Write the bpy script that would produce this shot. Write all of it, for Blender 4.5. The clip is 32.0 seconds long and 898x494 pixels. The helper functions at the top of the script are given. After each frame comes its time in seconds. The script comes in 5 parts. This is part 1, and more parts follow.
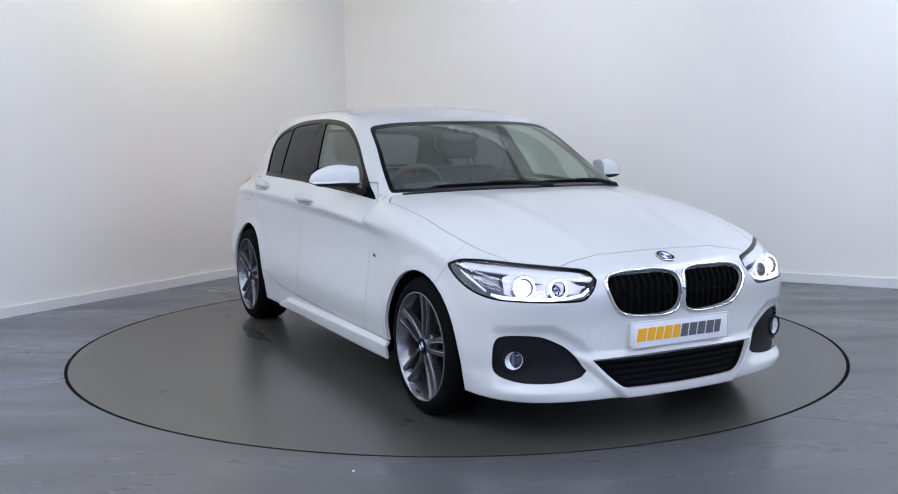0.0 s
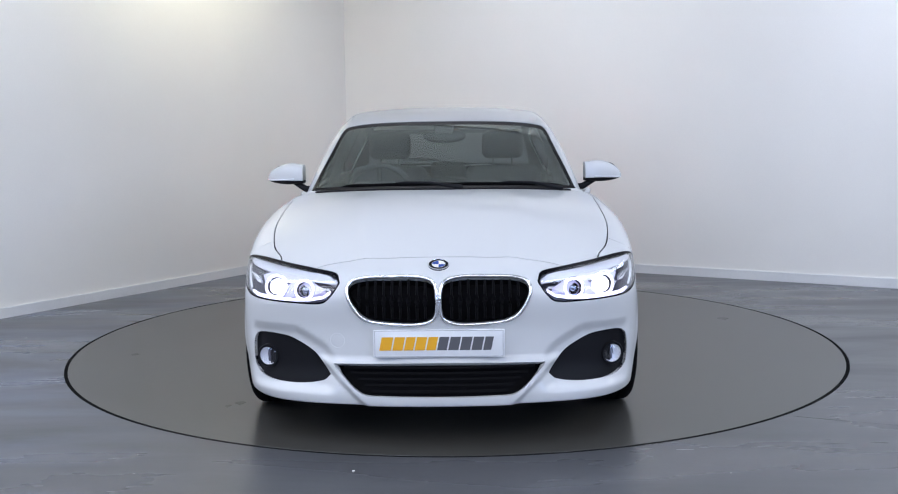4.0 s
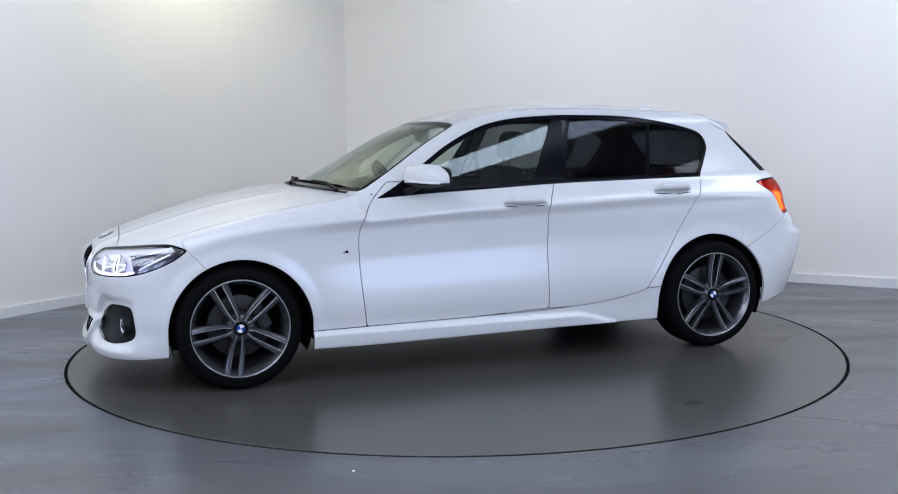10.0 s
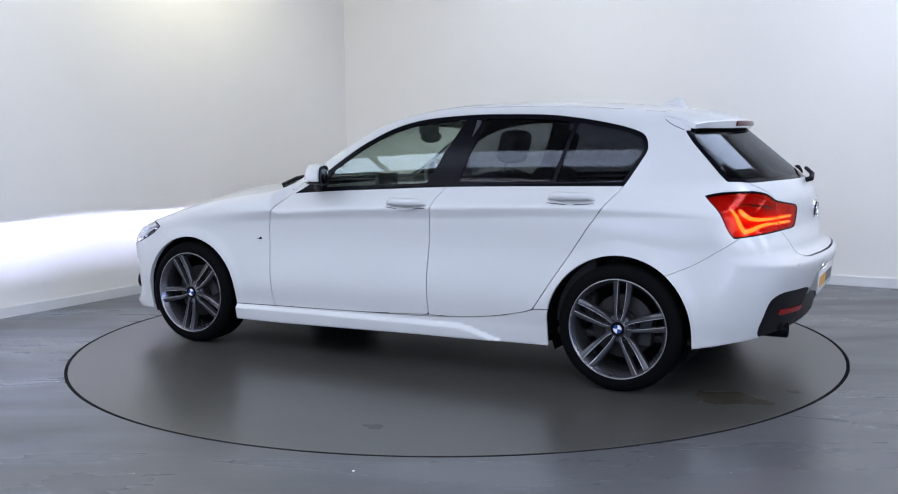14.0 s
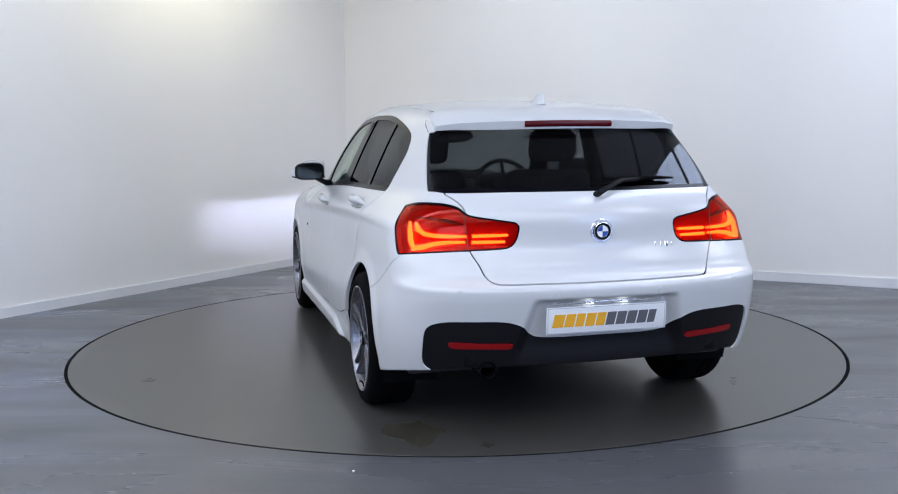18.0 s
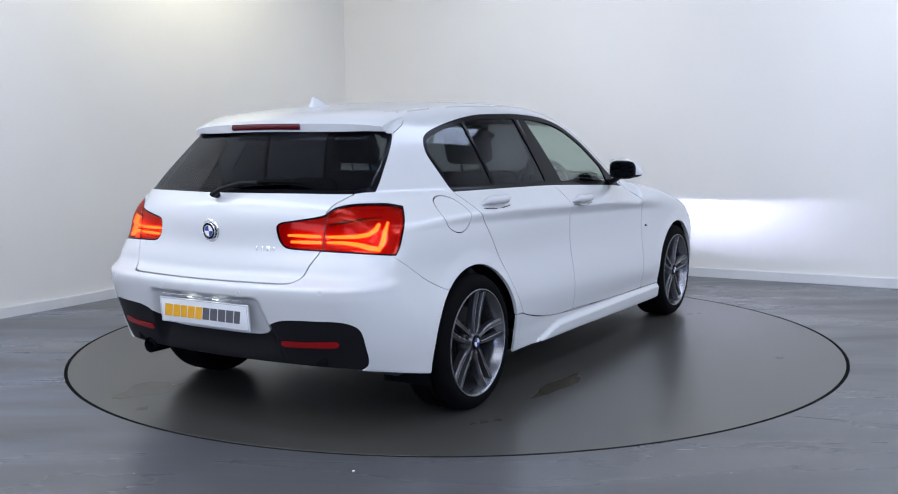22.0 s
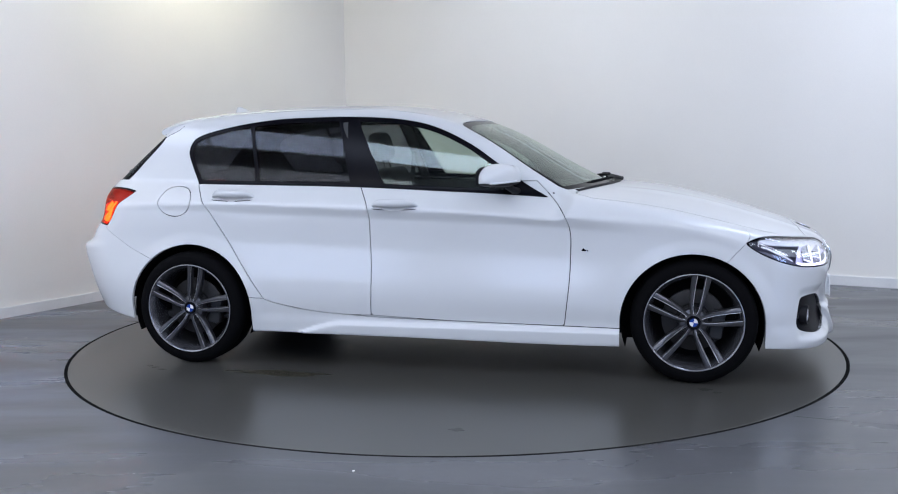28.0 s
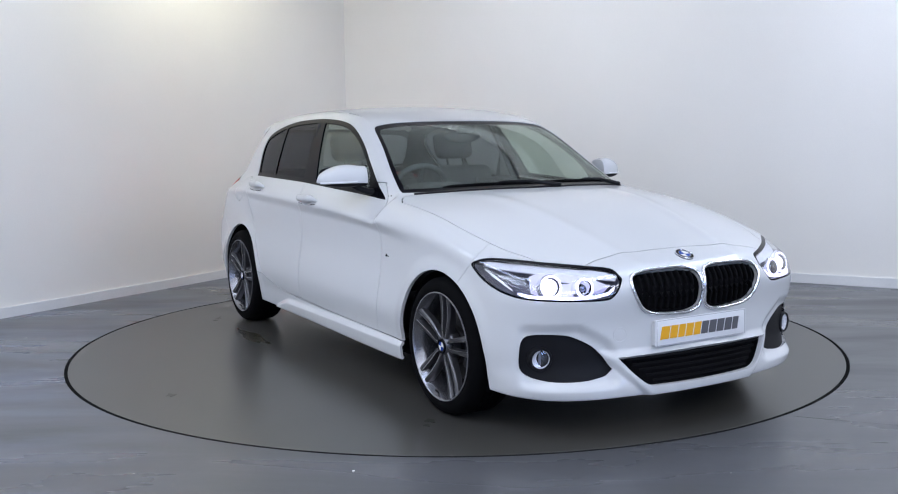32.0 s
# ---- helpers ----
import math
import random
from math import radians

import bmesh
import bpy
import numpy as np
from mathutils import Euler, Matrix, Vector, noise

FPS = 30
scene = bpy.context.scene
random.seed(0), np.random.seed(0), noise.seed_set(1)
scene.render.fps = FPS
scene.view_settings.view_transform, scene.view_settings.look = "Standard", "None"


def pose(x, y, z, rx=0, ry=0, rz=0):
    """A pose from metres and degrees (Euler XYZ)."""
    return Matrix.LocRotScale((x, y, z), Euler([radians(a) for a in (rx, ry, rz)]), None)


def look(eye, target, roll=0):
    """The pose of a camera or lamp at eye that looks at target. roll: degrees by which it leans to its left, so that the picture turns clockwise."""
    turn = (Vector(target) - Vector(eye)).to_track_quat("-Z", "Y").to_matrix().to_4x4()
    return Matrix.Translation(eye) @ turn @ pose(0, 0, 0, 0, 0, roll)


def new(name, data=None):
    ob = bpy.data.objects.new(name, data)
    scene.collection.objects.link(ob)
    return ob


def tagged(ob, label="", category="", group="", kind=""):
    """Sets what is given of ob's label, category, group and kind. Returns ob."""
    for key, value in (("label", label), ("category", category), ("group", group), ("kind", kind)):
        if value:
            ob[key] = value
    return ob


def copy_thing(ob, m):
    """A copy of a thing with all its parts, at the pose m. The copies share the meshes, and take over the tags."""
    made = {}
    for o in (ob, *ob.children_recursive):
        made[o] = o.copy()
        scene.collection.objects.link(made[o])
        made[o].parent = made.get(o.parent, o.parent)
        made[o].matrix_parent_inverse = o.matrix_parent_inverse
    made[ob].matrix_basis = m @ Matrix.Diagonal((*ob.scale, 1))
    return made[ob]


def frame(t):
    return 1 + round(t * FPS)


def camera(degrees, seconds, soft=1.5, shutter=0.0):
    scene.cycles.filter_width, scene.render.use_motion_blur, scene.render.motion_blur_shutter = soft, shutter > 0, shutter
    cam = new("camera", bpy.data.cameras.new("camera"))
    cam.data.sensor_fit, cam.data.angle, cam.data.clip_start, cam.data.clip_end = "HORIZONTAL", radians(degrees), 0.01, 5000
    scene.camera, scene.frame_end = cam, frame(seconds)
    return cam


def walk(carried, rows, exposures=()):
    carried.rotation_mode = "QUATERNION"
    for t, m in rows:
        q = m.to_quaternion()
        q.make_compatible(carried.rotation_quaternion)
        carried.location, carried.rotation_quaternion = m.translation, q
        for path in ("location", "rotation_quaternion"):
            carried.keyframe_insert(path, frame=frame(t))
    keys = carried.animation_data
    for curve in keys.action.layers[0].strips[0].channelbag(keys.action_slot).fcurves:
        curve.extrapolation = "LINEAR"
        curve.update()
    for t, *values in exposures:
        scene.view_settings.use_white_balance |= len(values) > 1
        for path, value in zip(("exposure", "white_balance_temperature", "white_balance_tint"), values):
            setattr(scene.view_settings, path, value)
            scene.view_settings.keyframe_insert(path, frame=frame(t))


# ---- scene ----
# ---------------------------------------------------------------- camera
EYE = Vector((0.0, -5.873, 1.232))
PITCH, YAW, ROLL = radians(6.515), radians(.342), -.633
AHEAD = Vector((-math.sin(YAW) * math.cos(PITCH), math.cos(YAW) * math.cos(PITCH), -math.sin(PITCH)))
cam = camera(49.75, 32.0, soft=1.1)
walk(cam, [(0.0, look(EYE, EYE + AHEAD * 5, ROLL)), (32.0, look(EYE, EYE + AHEAD * 5, ROLL))])
scene.view_settings.exposure = 0.0

# ---------------------------------------------------------------- the room's plan: its far corner, and the two walls that meet there
ALONG = Vector((math.cos(radians(59.2)), math.sin(radians(59.2)), 0))      # along the left wall, towards the far corner
ACROSS = Vector((math.cos(radians(-29.0)), math.sin(radians(-29.0)), 0))                                 # along the right wall, away from that corner
CORNER = Vector((-1.113, 4.266, 0))
DEEP, WIDE, HIGH = 14.5, 13.0, 3.3


def room(d, w, z=0.0):
    """A place in the room: d metres from the right wall, w metres from the left wall."""
    return CORNER - ALONG * d + ACROSS * w + Vector((0, 0, z))


def area_light(name, place, target, size_x, size_y, power, colour):
    lamp = bpy.data.lights.new(name, "AREA")
    lamp.shape, lamp.size, lamp.size_y, lamp.energy, lamp.color = "RECTANGLE", size_x, size_y, power, colour
    ob = new(name, lamp)
    ob.matrix_world = look(place, target)
    return ob


# ---------------------------------------------------------------- world and large lights
world = bpy.data.worlds.new("world")
scene.world = world
world.use_nodes = True
sky = world.node_tree.nodes.new("ShaderNodeTexSky")
sky.sky_type, sky.sun_disc, sky.sun_elevation, sky.sun_rotation = "NISHITA", False, radians(35), radians(200)
world.node_tree.links.new(sky.outputs["Color"], world.node_tree.nodes["Background"].inputs["Color"])
world.node_tree.nodes["Background"].inputs["Strength"].default_value = .10

# daylight in the openings behind and beside the camera: wall, from, to (metres along it), sill, head
OPENINGS = [("behind", 1.6, 4.0), ("behind", 5.4, 7.8), ("side", 6.4, 9.6)]
SILL_Z, HEAD_Z = 1.0, 2.85
for wall, p, q in OPENINGS:
    mid, z = (p + q) / 2, (SILL_Z + HEAD_Z) / 2
    spot, ahead = (room(DEEP + .1, mid, z), room(DEEP - 4, mid, z)) if wall == "behind" else (room(mid, WIDE + .1, z), room(mid, WIDE - 4, z))
    area_light("daylight", spot, ahead, q - p, HEAD_Z - SILL_Z, 52 if wall == "behind" else 135, (.38, .54, 1.0))
# light strips round the turntable, and unseen panels added under the rest of the ceiling as fill: metres from the right
# wall and from the left wall, power, width along each
LAMPS = [(2.7, 5.8, 58, 4.6, .5), (6.1, 2.2, 52, .5, 4.4), (2.2, 2.6, 11, 2.4, 3.2), (1.9, 9.6, 76, 1.2, 3.2), (4.8, 9.4, 74, 1.2, 3.2), (7.8, 2.0, 50, 1.6, 3.2), (7.8, 5.6, 60, 1.6, 3.2), (7.8, 9.2, 88, 1.6, 3.2),
         (9.8, 1.7, 36, 1.2, 3.2), (9.8, 5.3, 36, 1.2, 3.2), (9.8, 9.1, 60, 1.2, 3.2), (11.9, 3.5, 22, 1.2, 3.2), (11.9, 8.4, 26, 1.2, 3.2)]
for d, w, power, long, wide in LAMPS:
    glow = area_light("strip_or_fill_glow", room(d, w, HIGH - .14), room(d, w, 0), wide, long, power * 1.05, (.66, .76, 1.0) if min(long, wide) < .7 else (.84, .885, 1.0))
    glow.matrix_world = Matrix.Translation(room(d, w, HIGH - .14)) @ Matrix.Rotation(math.atan2(ACROSS.y, ACROSS.x), 4, "Z")
# unseen tubes in trays, added to brighten the two white walls; the warm one makes the glow high on the left wall:
# distance from the right wall, from the left wall, power, warm
UNSEEN_WASHERS = [(1.6, 2.6, 20, False), (1.6, 5.4, 11, False), (1.6, 8.2, 19, False), (2.3, .80, 14, True), (5.2, .95, 23, False)]
for d, w, power, warm in UNSEEN_WASHERS:
    to = room(d, 0, 2.45) if w < .96 else room(0, w, 2.1)
    area_light("unseen_washer_glow", room(d, w, HIGH - .22), to, 2.2 if not warm else 1.6, .25, power, (1.0, .98, .80) if warm else (.82, .88, 1.0))


# ---------------------------------------------------------------- body shape of the car (x ahead, y to its left, z up)
def curve(xs, ys):
    """A natural cubic spline through the points, straight beyond its ends."""
    xs, ys = np.asarray(xs, float), np.asarray(ys, float)
    n, h = len(xs), np.diff(xs)
    a, b = np.eye(n), np.zeros(n)
    for i in range(1, n - 1):
        a[i, i - 1:i + 2] = h[i - 1], 2 * (h[i - 1] + h[i]), h[i]
        b[i] = 3 * ((ys[i + 1] - ys[i]) / h[i] - (ys[i] - ys[i - 1]) / h[i - 1])
    c = np.linalg.solve(a, b)
    s = np.diff(ys) / h - h * (2 * c[:-1] + c[1:]) / 3
    d = np.diff(c) / (3 * h)
    last = s[-1] + 2 * c[-2] * h[-1] + 3 * d[-1] * h[-1] ** 2

    def f(x):
        x = np.asarray(x, float)
        i = np.clip(np.searchsorted(xs, x) - 1, 0, n - 2)
        t = np.clip(x, xs[0], xs[-1]) - xs[i]
        y = ys[i] + t * (s[i] + t * (c[i] + t * d[i]))
        return y + np.minimum(x - xs[0], 0) * s[0] + np.maximum(x - xs[-1], 0) * last
    return f


def smin(a, b, k):
    h = np.maximum(k - np.abs(a - b), 0) / k
    return np.minimum(a, b) - h * h * k / 4


def smax(a, b, k):
    return -smin(-a, -b, k)


def step(a, b, x):
    t = np.clip((x - a) / (b - a), 0.0, 1.0)
    return t * t * (3 - 2 * t)


plan = curve([-2.2, -1.9, -1.6, -1.3, -0.8, 0.0, 0.8, 1.4, 1.7, 1.9, 2.15], [.775, .838, .866, .878, .875, .872, .874, .876, .858, .823, .755])
crease = curve([-2.1, -1.6, -1.0, 0.0, 0.7, 1.1, 1.6], [.90, .905, .891, .856, .830, .80, .755])
flank = curve([.10, .17, .20, .225, .25, .29, .34, .45, .58, .70, .80, .95], [-.06, -.034, -.028, -.025, -.022, -.020, -.012, -.006, -.010, -.014, -.006, .0])
belt = curve([-2.1, -1.6, -1.26, -.75, -.33, .13, .64, 1.0], [1.00, .995, .988, .978, .968, .947, .925, .915])
glass_base = curve([-2.1, -1.8, -1.3, -.8, -.3, .2, .7, 1.0], [.60, .645, .722, .756, .768, .764, .738, .71])
roof_mid = curve([-2.1, -1.887, -1.705, -1.43, -1.123, -.823, -.53, -.314, -.10, .15, .4], [1.19, 1.265, 1.317, 1.368, 1.399, 1.415, 1.419, 1.415, 1.398, 1.362, 1.30])
screen = curve([0., .15, .30, .483, .717, .883, 1.05], [1.383, 1.343, 1.294, 1.209, 1.076, .988, .90])
bonnet_mid = curve([.6, .98, 1.209, 1.464, 1.685, 1.902, 2.04, 2.12], [1.02, .968, .938, .886, .823, .752, .698, .655])
nose = curve([.1, .17, .21, .30, .36, .47, .55, .62, .68, .74], [2.09, 2.118, 2.122, 2.10, 2.098, 2.100, 2.112, 2.115, 2.10, 2.06])
tail = curve([.2, .30, .40, .50, .57, .615, .642, .662, .71, .78, .86, .93, 1.0, 1.06], [-2.0, -2.05, -2.092, -2.125, -2.146, -2.156, -2.146, -2.112, -2.084, -2.062, -2.062, -2.052, -2.012, -1.98])
floor_line = curve([-2.2, -1.9, -1.66, -.9, 0., 1.0, 1.74, 2.0, 2.2], [.30, .28, .235, .186, .180, .172, .178, .165, .165])


lean_in = curve([-2.1, -1.5, -1.1, 0, .8, 1.6], [.55, .55, .42, .20, .12, .15])


def flare(x, z):
    """The lips that stand out round the wheel arches."""
    out = 0.0
    for cx, cz, r in ((1.380, .298, .351), (-1.295, .304, .357)):
        d = np.hypot(x - cx, np.maximum(z - cz, 0)) - r
        out = out + .007 * step(.075, .005, d) * step(.20, .32, z)
    return out


def half_width(x, z):
    """Half the width of the body at a height: the flank, the shoulder above its crease, and the leaning glass."""
    p, zc = plan(x) - lean_in(x) * (np.clip(z, .62, .98) - .62) ** 2, crease(x)
    fade = 1 - step(.70, 1.25, x)
    edge = .258 - .085 * step(-.42, -.80, x)                          # the side skirt ends in a falling curve before the rear wheel
    skirt = .021 * step(edge + .010, edge - .020, z) * step(-.84, -.76, x) * (1 - step(1.0, 1.3, x))
    below = p + flank(np.minimum(z, zc)) + skirt - .020 * fade * step(-.006, .065, zc - z) * (1 - step(.20, .46, zc - z)) + flare(x, z)
    rise = np.minimum(z - zc, .11)
    above = p - .004 - (.42 * fade + .12 * (1 - fade)) * rise - .9 * np.maximum(rise, 0) ** 2
    low = smin(below, above, .007)
    zb, gb = belt(x), glass_base(x)
    up, gb = z - zb, gb + .5 * step(.70, 1.05, x)
    lean = gb - .34 * up - .24 * np.maximum(up, 0) ** 2
    ledge = gb + 1.15 * (zb - z)
    return smin(low, smax(lean, ledge, .02), .03)


def top_height(x, a):
    roof = roof_mid(x) - .065 * a * a - .11 * a ** 4
    glass = screen(x + .40 * a * a)
    back = 1.005 + .84 * (x + 2.0 - .44 * a * a)
    cabin = smin(smin(roof, glass, .03), back, .03)
    bonnet = bonnet_mid(x + .10 * a * a) - .105 * a ** 2.4 + .006 * np.exp(-((a - .30 - .12 * (1.9 - x)) / .05) ** 2) * step(.95, 1.2, x) - 1.5 * np.maximum(.72 - x, 0)
    return smax(cabin, bonnet, .012)


def front_face(a, z):
    upper = .470 - .55 * np.maximum(.58 - a, 0) - 2.2 * np.maximum(.50 - a, 0) ** 2        # brow over the fog lamp inserts
    scoop = .021 * step(upper + .020, upper - .034, z) * step(.205, .245, z) * step(.40, .47, a) * step(.795, .755, a)
    blade = a - .340 - 1.05 * (z - .216)
    lip = .022 * step(.025, -.015, blade) * step(.365, .325, z) - .02 * step(.22, .15, z) * step(.5, .8, a)
    return nose(z) - (.20 + .06 * step(.55, .72, z)) * a * a - .27 * a ** 6 - scoop + lip


def rear_face(a, z):
    return tail(z) + (.18 + .16 * step(.58, .95, z)) * a * a + .12 * a ** 6 + .2 * step(.70, .60, z) * a ** 6 + .046 * step(.345 + .25 * (.5 - z), .285 + .25 * (.5 - z), a) * step(.29, .43, z) * step(.592, .568, z)


def body(x, y, z, grids=None):
    """Below zero inside the car's body."""
    a = np.sqrt(y * y + 1e-6)
    if grids:
        w, t, f, r, b = grids
    else:
        w, t, f, r, b = half_width(x, z), top_height(x, a), front_face(a, z), rear_face(a, z), floor_line(x)
    side = a - w
    ends = smax(x - f, r - x, .02)
    hull = smax(smax(side, ends, .13), (z - t) * .75, .055 - .035 * step(-1.30, -1.52, x))
    return smax(hull, b - z, .014)


# ---------------------------------------------------------------- materials
def material(name, colour, rough=.5, metal=0.0, coat=0.0, grain=0.0, grain_scale=40.0, stain=0.0, stain_scale=2.0, bump=0.0, rough_var=0.0, emit=None, power=0.0, spec=.5, coat_rough=.05):
    """A surface with fine grain and broad stains in its colour, roughness and relief, at the size of the real thing."""
    m = bpy.data.materials.new(name)
    m.use_nodes = True
    nt = m.node_tree
    b = nt.nodes["Principled BSDF"]
    b.inputs["Roughness"].default_value, b.inputs["Metallic"].default_value = rough, metal
    b.inputs["Coat Weight"].default_value, b.inputs["Coat Roughness"].default_value = coat, coat_rough
    b.inputs["Specular IOR Level"].default_value = spec
    b.inputs["Base Color"].default_value = (*colour, 1)
    co = nt.nodes.new("ShaderNodeTexCoord")

    def noise_at(scale, detail):
        n = nt.nodes.new("ShaderNodeTexNoise")
        n.inputs["Scale"].default_value, n.inputs["Detail"].default_value = scale, detail
        nt.links.new(co.outputs["Object"], n.inputs["Vector"])
        return n.outputs["Fac"]

    def spread(fac, low, high):
        r = nt.nodes.new("ShaderNodeMapRange")
        r.inputs["From Min"].default_value, r.inputs["From Max"].default_value = .3, .7
        r.inputs["To Min"].default_value, r.inputs["To Max"].default_value = low, high
        nt.links.new(fac, r.inputs["Value"])
        return r.outputs["Result"]

    if grain or stain:
        fine, broad = noise_at(grain_scale, 6), noise_at(stain_scale, 5)
        mul = nt.nodes.new("ShaderNodeMath")
        mul.operation = "MULTIPLY"
        nt.links.new(spread(fine, 1 - grain, 1 + grain), mul.inputs[0])
        nt.links.new(spread(broad, 1 - stain, 1 + stain), mul.inputs[1])
        mix = nt.nodes.new("ShaderNodeVectorMath")
        mix.operation = "SCALE"
        mix.inputs[0].default_value = colour
        nt.links.new(mul.outputs[0], mix.inputs["Scale"])
        nt.links.new(mix.outputs[0], b.inputs["Base Color"])
        if rough_var:
            nt.links.new(spread(broad, max(rough - rough_var, .02), rough + rough_var), b.inputs["Roughness"])
    if bump:
        n = nt.nodes.new("ShaderNodeBump")
        n.inputs["Strength"].default_value, n.inputs["Distance"].default_value = .5, bump
        nt.links.new(noise_at(grain_scale, 4), n.inputs["Height"])
        nt.links.new(n.outputs["Normal"], b.inputs["Normal"])
    if emit:
        b.inputs["Emission Color"].default_value, b.inputs["Emission Strength"].default_value = (*emit, 1), power
    return m


def glass(name, tint, gloss=0.0):
    """Real glass for panes a few millimetres thick; tint is what one pane lets through."""
    m = bpy.data.materials.new(name)
    m.use_nodes = True
    nt = m.node_tree
    nt.nodes.remove(nt.nodes["Principled BSDF"])
    g = nt.nodes.new("ShaderNodeBsdfGlass")
    g.inputs["Color"].default_value = (*(math.sqrt(c) for c in tint), 1)
    g.inputs["Roughness"].default_value, g.inputs["IOR"].default_value = gloss, 1.45
    nt.links.new(g.outputs[0], nt.nodes["Material Output"].inputs["Surface"])
    return m


def streaks(m, low, high, stretch, scale, tone):
    """Swept, streaky gloss: long brush marks in the roughness, and faintly in the colour."""
    nt = m.node_tree
    co, mp, n, r = (nt.nodes.new("ShaderNode" + k) for k in ("TexCoord", "Mapping", "TexNoise", "MapRange"))
    mp.inputs["Scale"].default_value, mp.inputs["Rotation"].default_value = stretch, (0, 0, radians(8))
    n.inputs["Scale"].default_value, n.inputs["Detail"].default_value, n.inputs["Distortion"].default_value = scale, 5, .6
    r.inputs["From Min"].default_value, r.inputs["From Max"].default_value = .26, .74
    r.inputs["To Min"].default_value, r.inputs["To Max"].default_value = low, high
    nt.links.new(co.outputs["Object"], mp.inputs["Vector"])
    nt.links.new(mp.outputs[0], n.inputs["Vector"])
    nt.links.new(n.outputs["Fac"], r.inputs["Value"])
    nt.links.new(r.outputs[0], nt.nodes["Principled BSDF"].inputs["Roughness"])
    base = nt.nodes["Principled BSDF"].inputs["Base Color"]
    shade, dirt = nt.nodes.new("ShaderNodeMapRange"), nt.nodes.new("ShaderNodeVectorMath")
    shade.inputs["From Min"].default_value, shade.inputs["From Max"].default_value = .26, .74
    shade.inputs["To Min"].default_value, shade.inputs["To Max"].default_value = 1 + tone, 1 - tone
    dirt.operation = "SCALE"
    nt.links.new(n.outputs["Fac"], shade.inputs["Value"])
    nt.links.new(base.links[0].from_socket, dirt.inputs[0])
    nt.links.new(shade.outputs[0], dirt.inputs["Scale"])
    nt.links.new(dirt.outputs[0], base)


def wiped_sheen(m, colour):
    """Wet-mop marks on the worn side of the floor, with soft uneven edges; their pale blue is daylight sheen put into
    the colour.
    """
    nt = m.node_tree
    base = nt.nodes["Principled BSDF"].inputs["Base Color"]
    co, mp, n, r, xyz, side, mul, mix = (nt.nodes.new("ShaderNode" + k) for k in ("TexCoord", "Mapping", "TexNoise", "MapRange", "SeparateXYZ", "MapRange", "Math", "Mix"))
    mp.inputs["Scale"].default_value, mp.inputs["Rotation"].default_value = (.5, 1.7, 1), (0, 0, radians(-14))
    n.inputs["Scale"].default_value, n.inputs["Detail"].default_value, n.inputs["Roughness"].default_value, n.inputs["Distortion"].default_value = 1.7, 6, .58, .5
    r.inputs["From Min"].default_value, r.inputs["From Max"].default_value = .44, .64
    side.inputs["From Min"].default_value, side.inputs["From Max"].default_value = -.9, -2.1
    r.inputs["To Max"].default_value = .75
    mul.operation, mix.data_type = "MULTIPLY", "RGBA"
    mix.inputs[7].default_value = (*colour, 1)
    nt.links.new(co.outputs["Object"], mp.inputs["Vector"])
    nt.links.new(mp.outputs[0], n.inputs["Vector"])
    nt.links.new(n.outputs["Fac"], r.inputs["Value"])
    nt.links.new(co.outputs["Object"], xyz.inputs[0])
    nt.links.new(xyz.outputs["X"], side.inputs["Value"])
    nt.links.new(r.outputs[0], mul.inputs[0])
    nt.links.new(side.outputs[0], mul.inputs[1])
    nt.links.new(mul.outputs[0], mix.inputs[0])
    nt.links.new(base.links[0].from_socket, mix.inputs[6])
    nt.links.new(mix.outputs[2], base)


WALL = material("painted wall", (.84, .815, .765), .62, grain=.012, grain_scale=120, stain=.02, stain_scale=1.1, bump=.0006)
BACKWALL = material("dark grey wall", (.14, .145, .16), .6, grain=.03, stain=.05, stain_scale=1.0)
SKIRT = material("skirting paint", (.74, .74, .73), .45, grain=.02, grain_scale=60, stain=.04, stain_scale=3)
CEIL = material("ceiling paint", (.74, .74, .72), .7, grain=.02, grain_scale=80, stain=.03)
FLOOR = material("painted concrete floor", (.087, .089, .094), .30, grain=.03, grain_scale=40, stain=.10, stain_scale=.7, rough_var=.03)
DISC = material("turntable floor", (.057, .055, .049), .285, grain=.015, grain_scale=40, stain=.06, stain_scale=1.4, spec=.7)
streaks(FLOOR, .19, .42, (.40, 2.0, 1), 1.4, .10)
wiped_sheen(FLOOR, (.140, .155, .198))
OIL = material("dried oil", (.026, .024, .020), .30, grain=.2, grain_scale=60)
GAP = material("dark gap", (.006, .006, .006), .95, spec=.05, grain=.1)
PAINT = material("white car paint", (.650, .657, .655), .40, coat=.85, grain=.012, grain_scale=900, coat_rough=.14, spec=.3)
BLACK = material("black plastic", (.0085, .0085, .0105), .50, spec=.15, grain=.1, grain_scale=300, bump=.0003)
GLOSS = material("gloss black trim", (.004, .004, .006), .20, spec=.07)
DARK = material("dark inner shell", (.005, .005, .006), .8, spec=.08, grain=.1)
RUBBER = material("tyre rubber", (.0035, .0035, .004), .75, spec=.05, grain=.12, grain_scale=150, bump=.0006)
ALLOY = material("grey alloy", (.115, .115, .123), .34, metal=.85, grain=.04, grain_scale=400)
BRIGHT = material("machined alloy", (.78, .78, .80), .38, metal=.6, grain=.03, grain_scale=500)
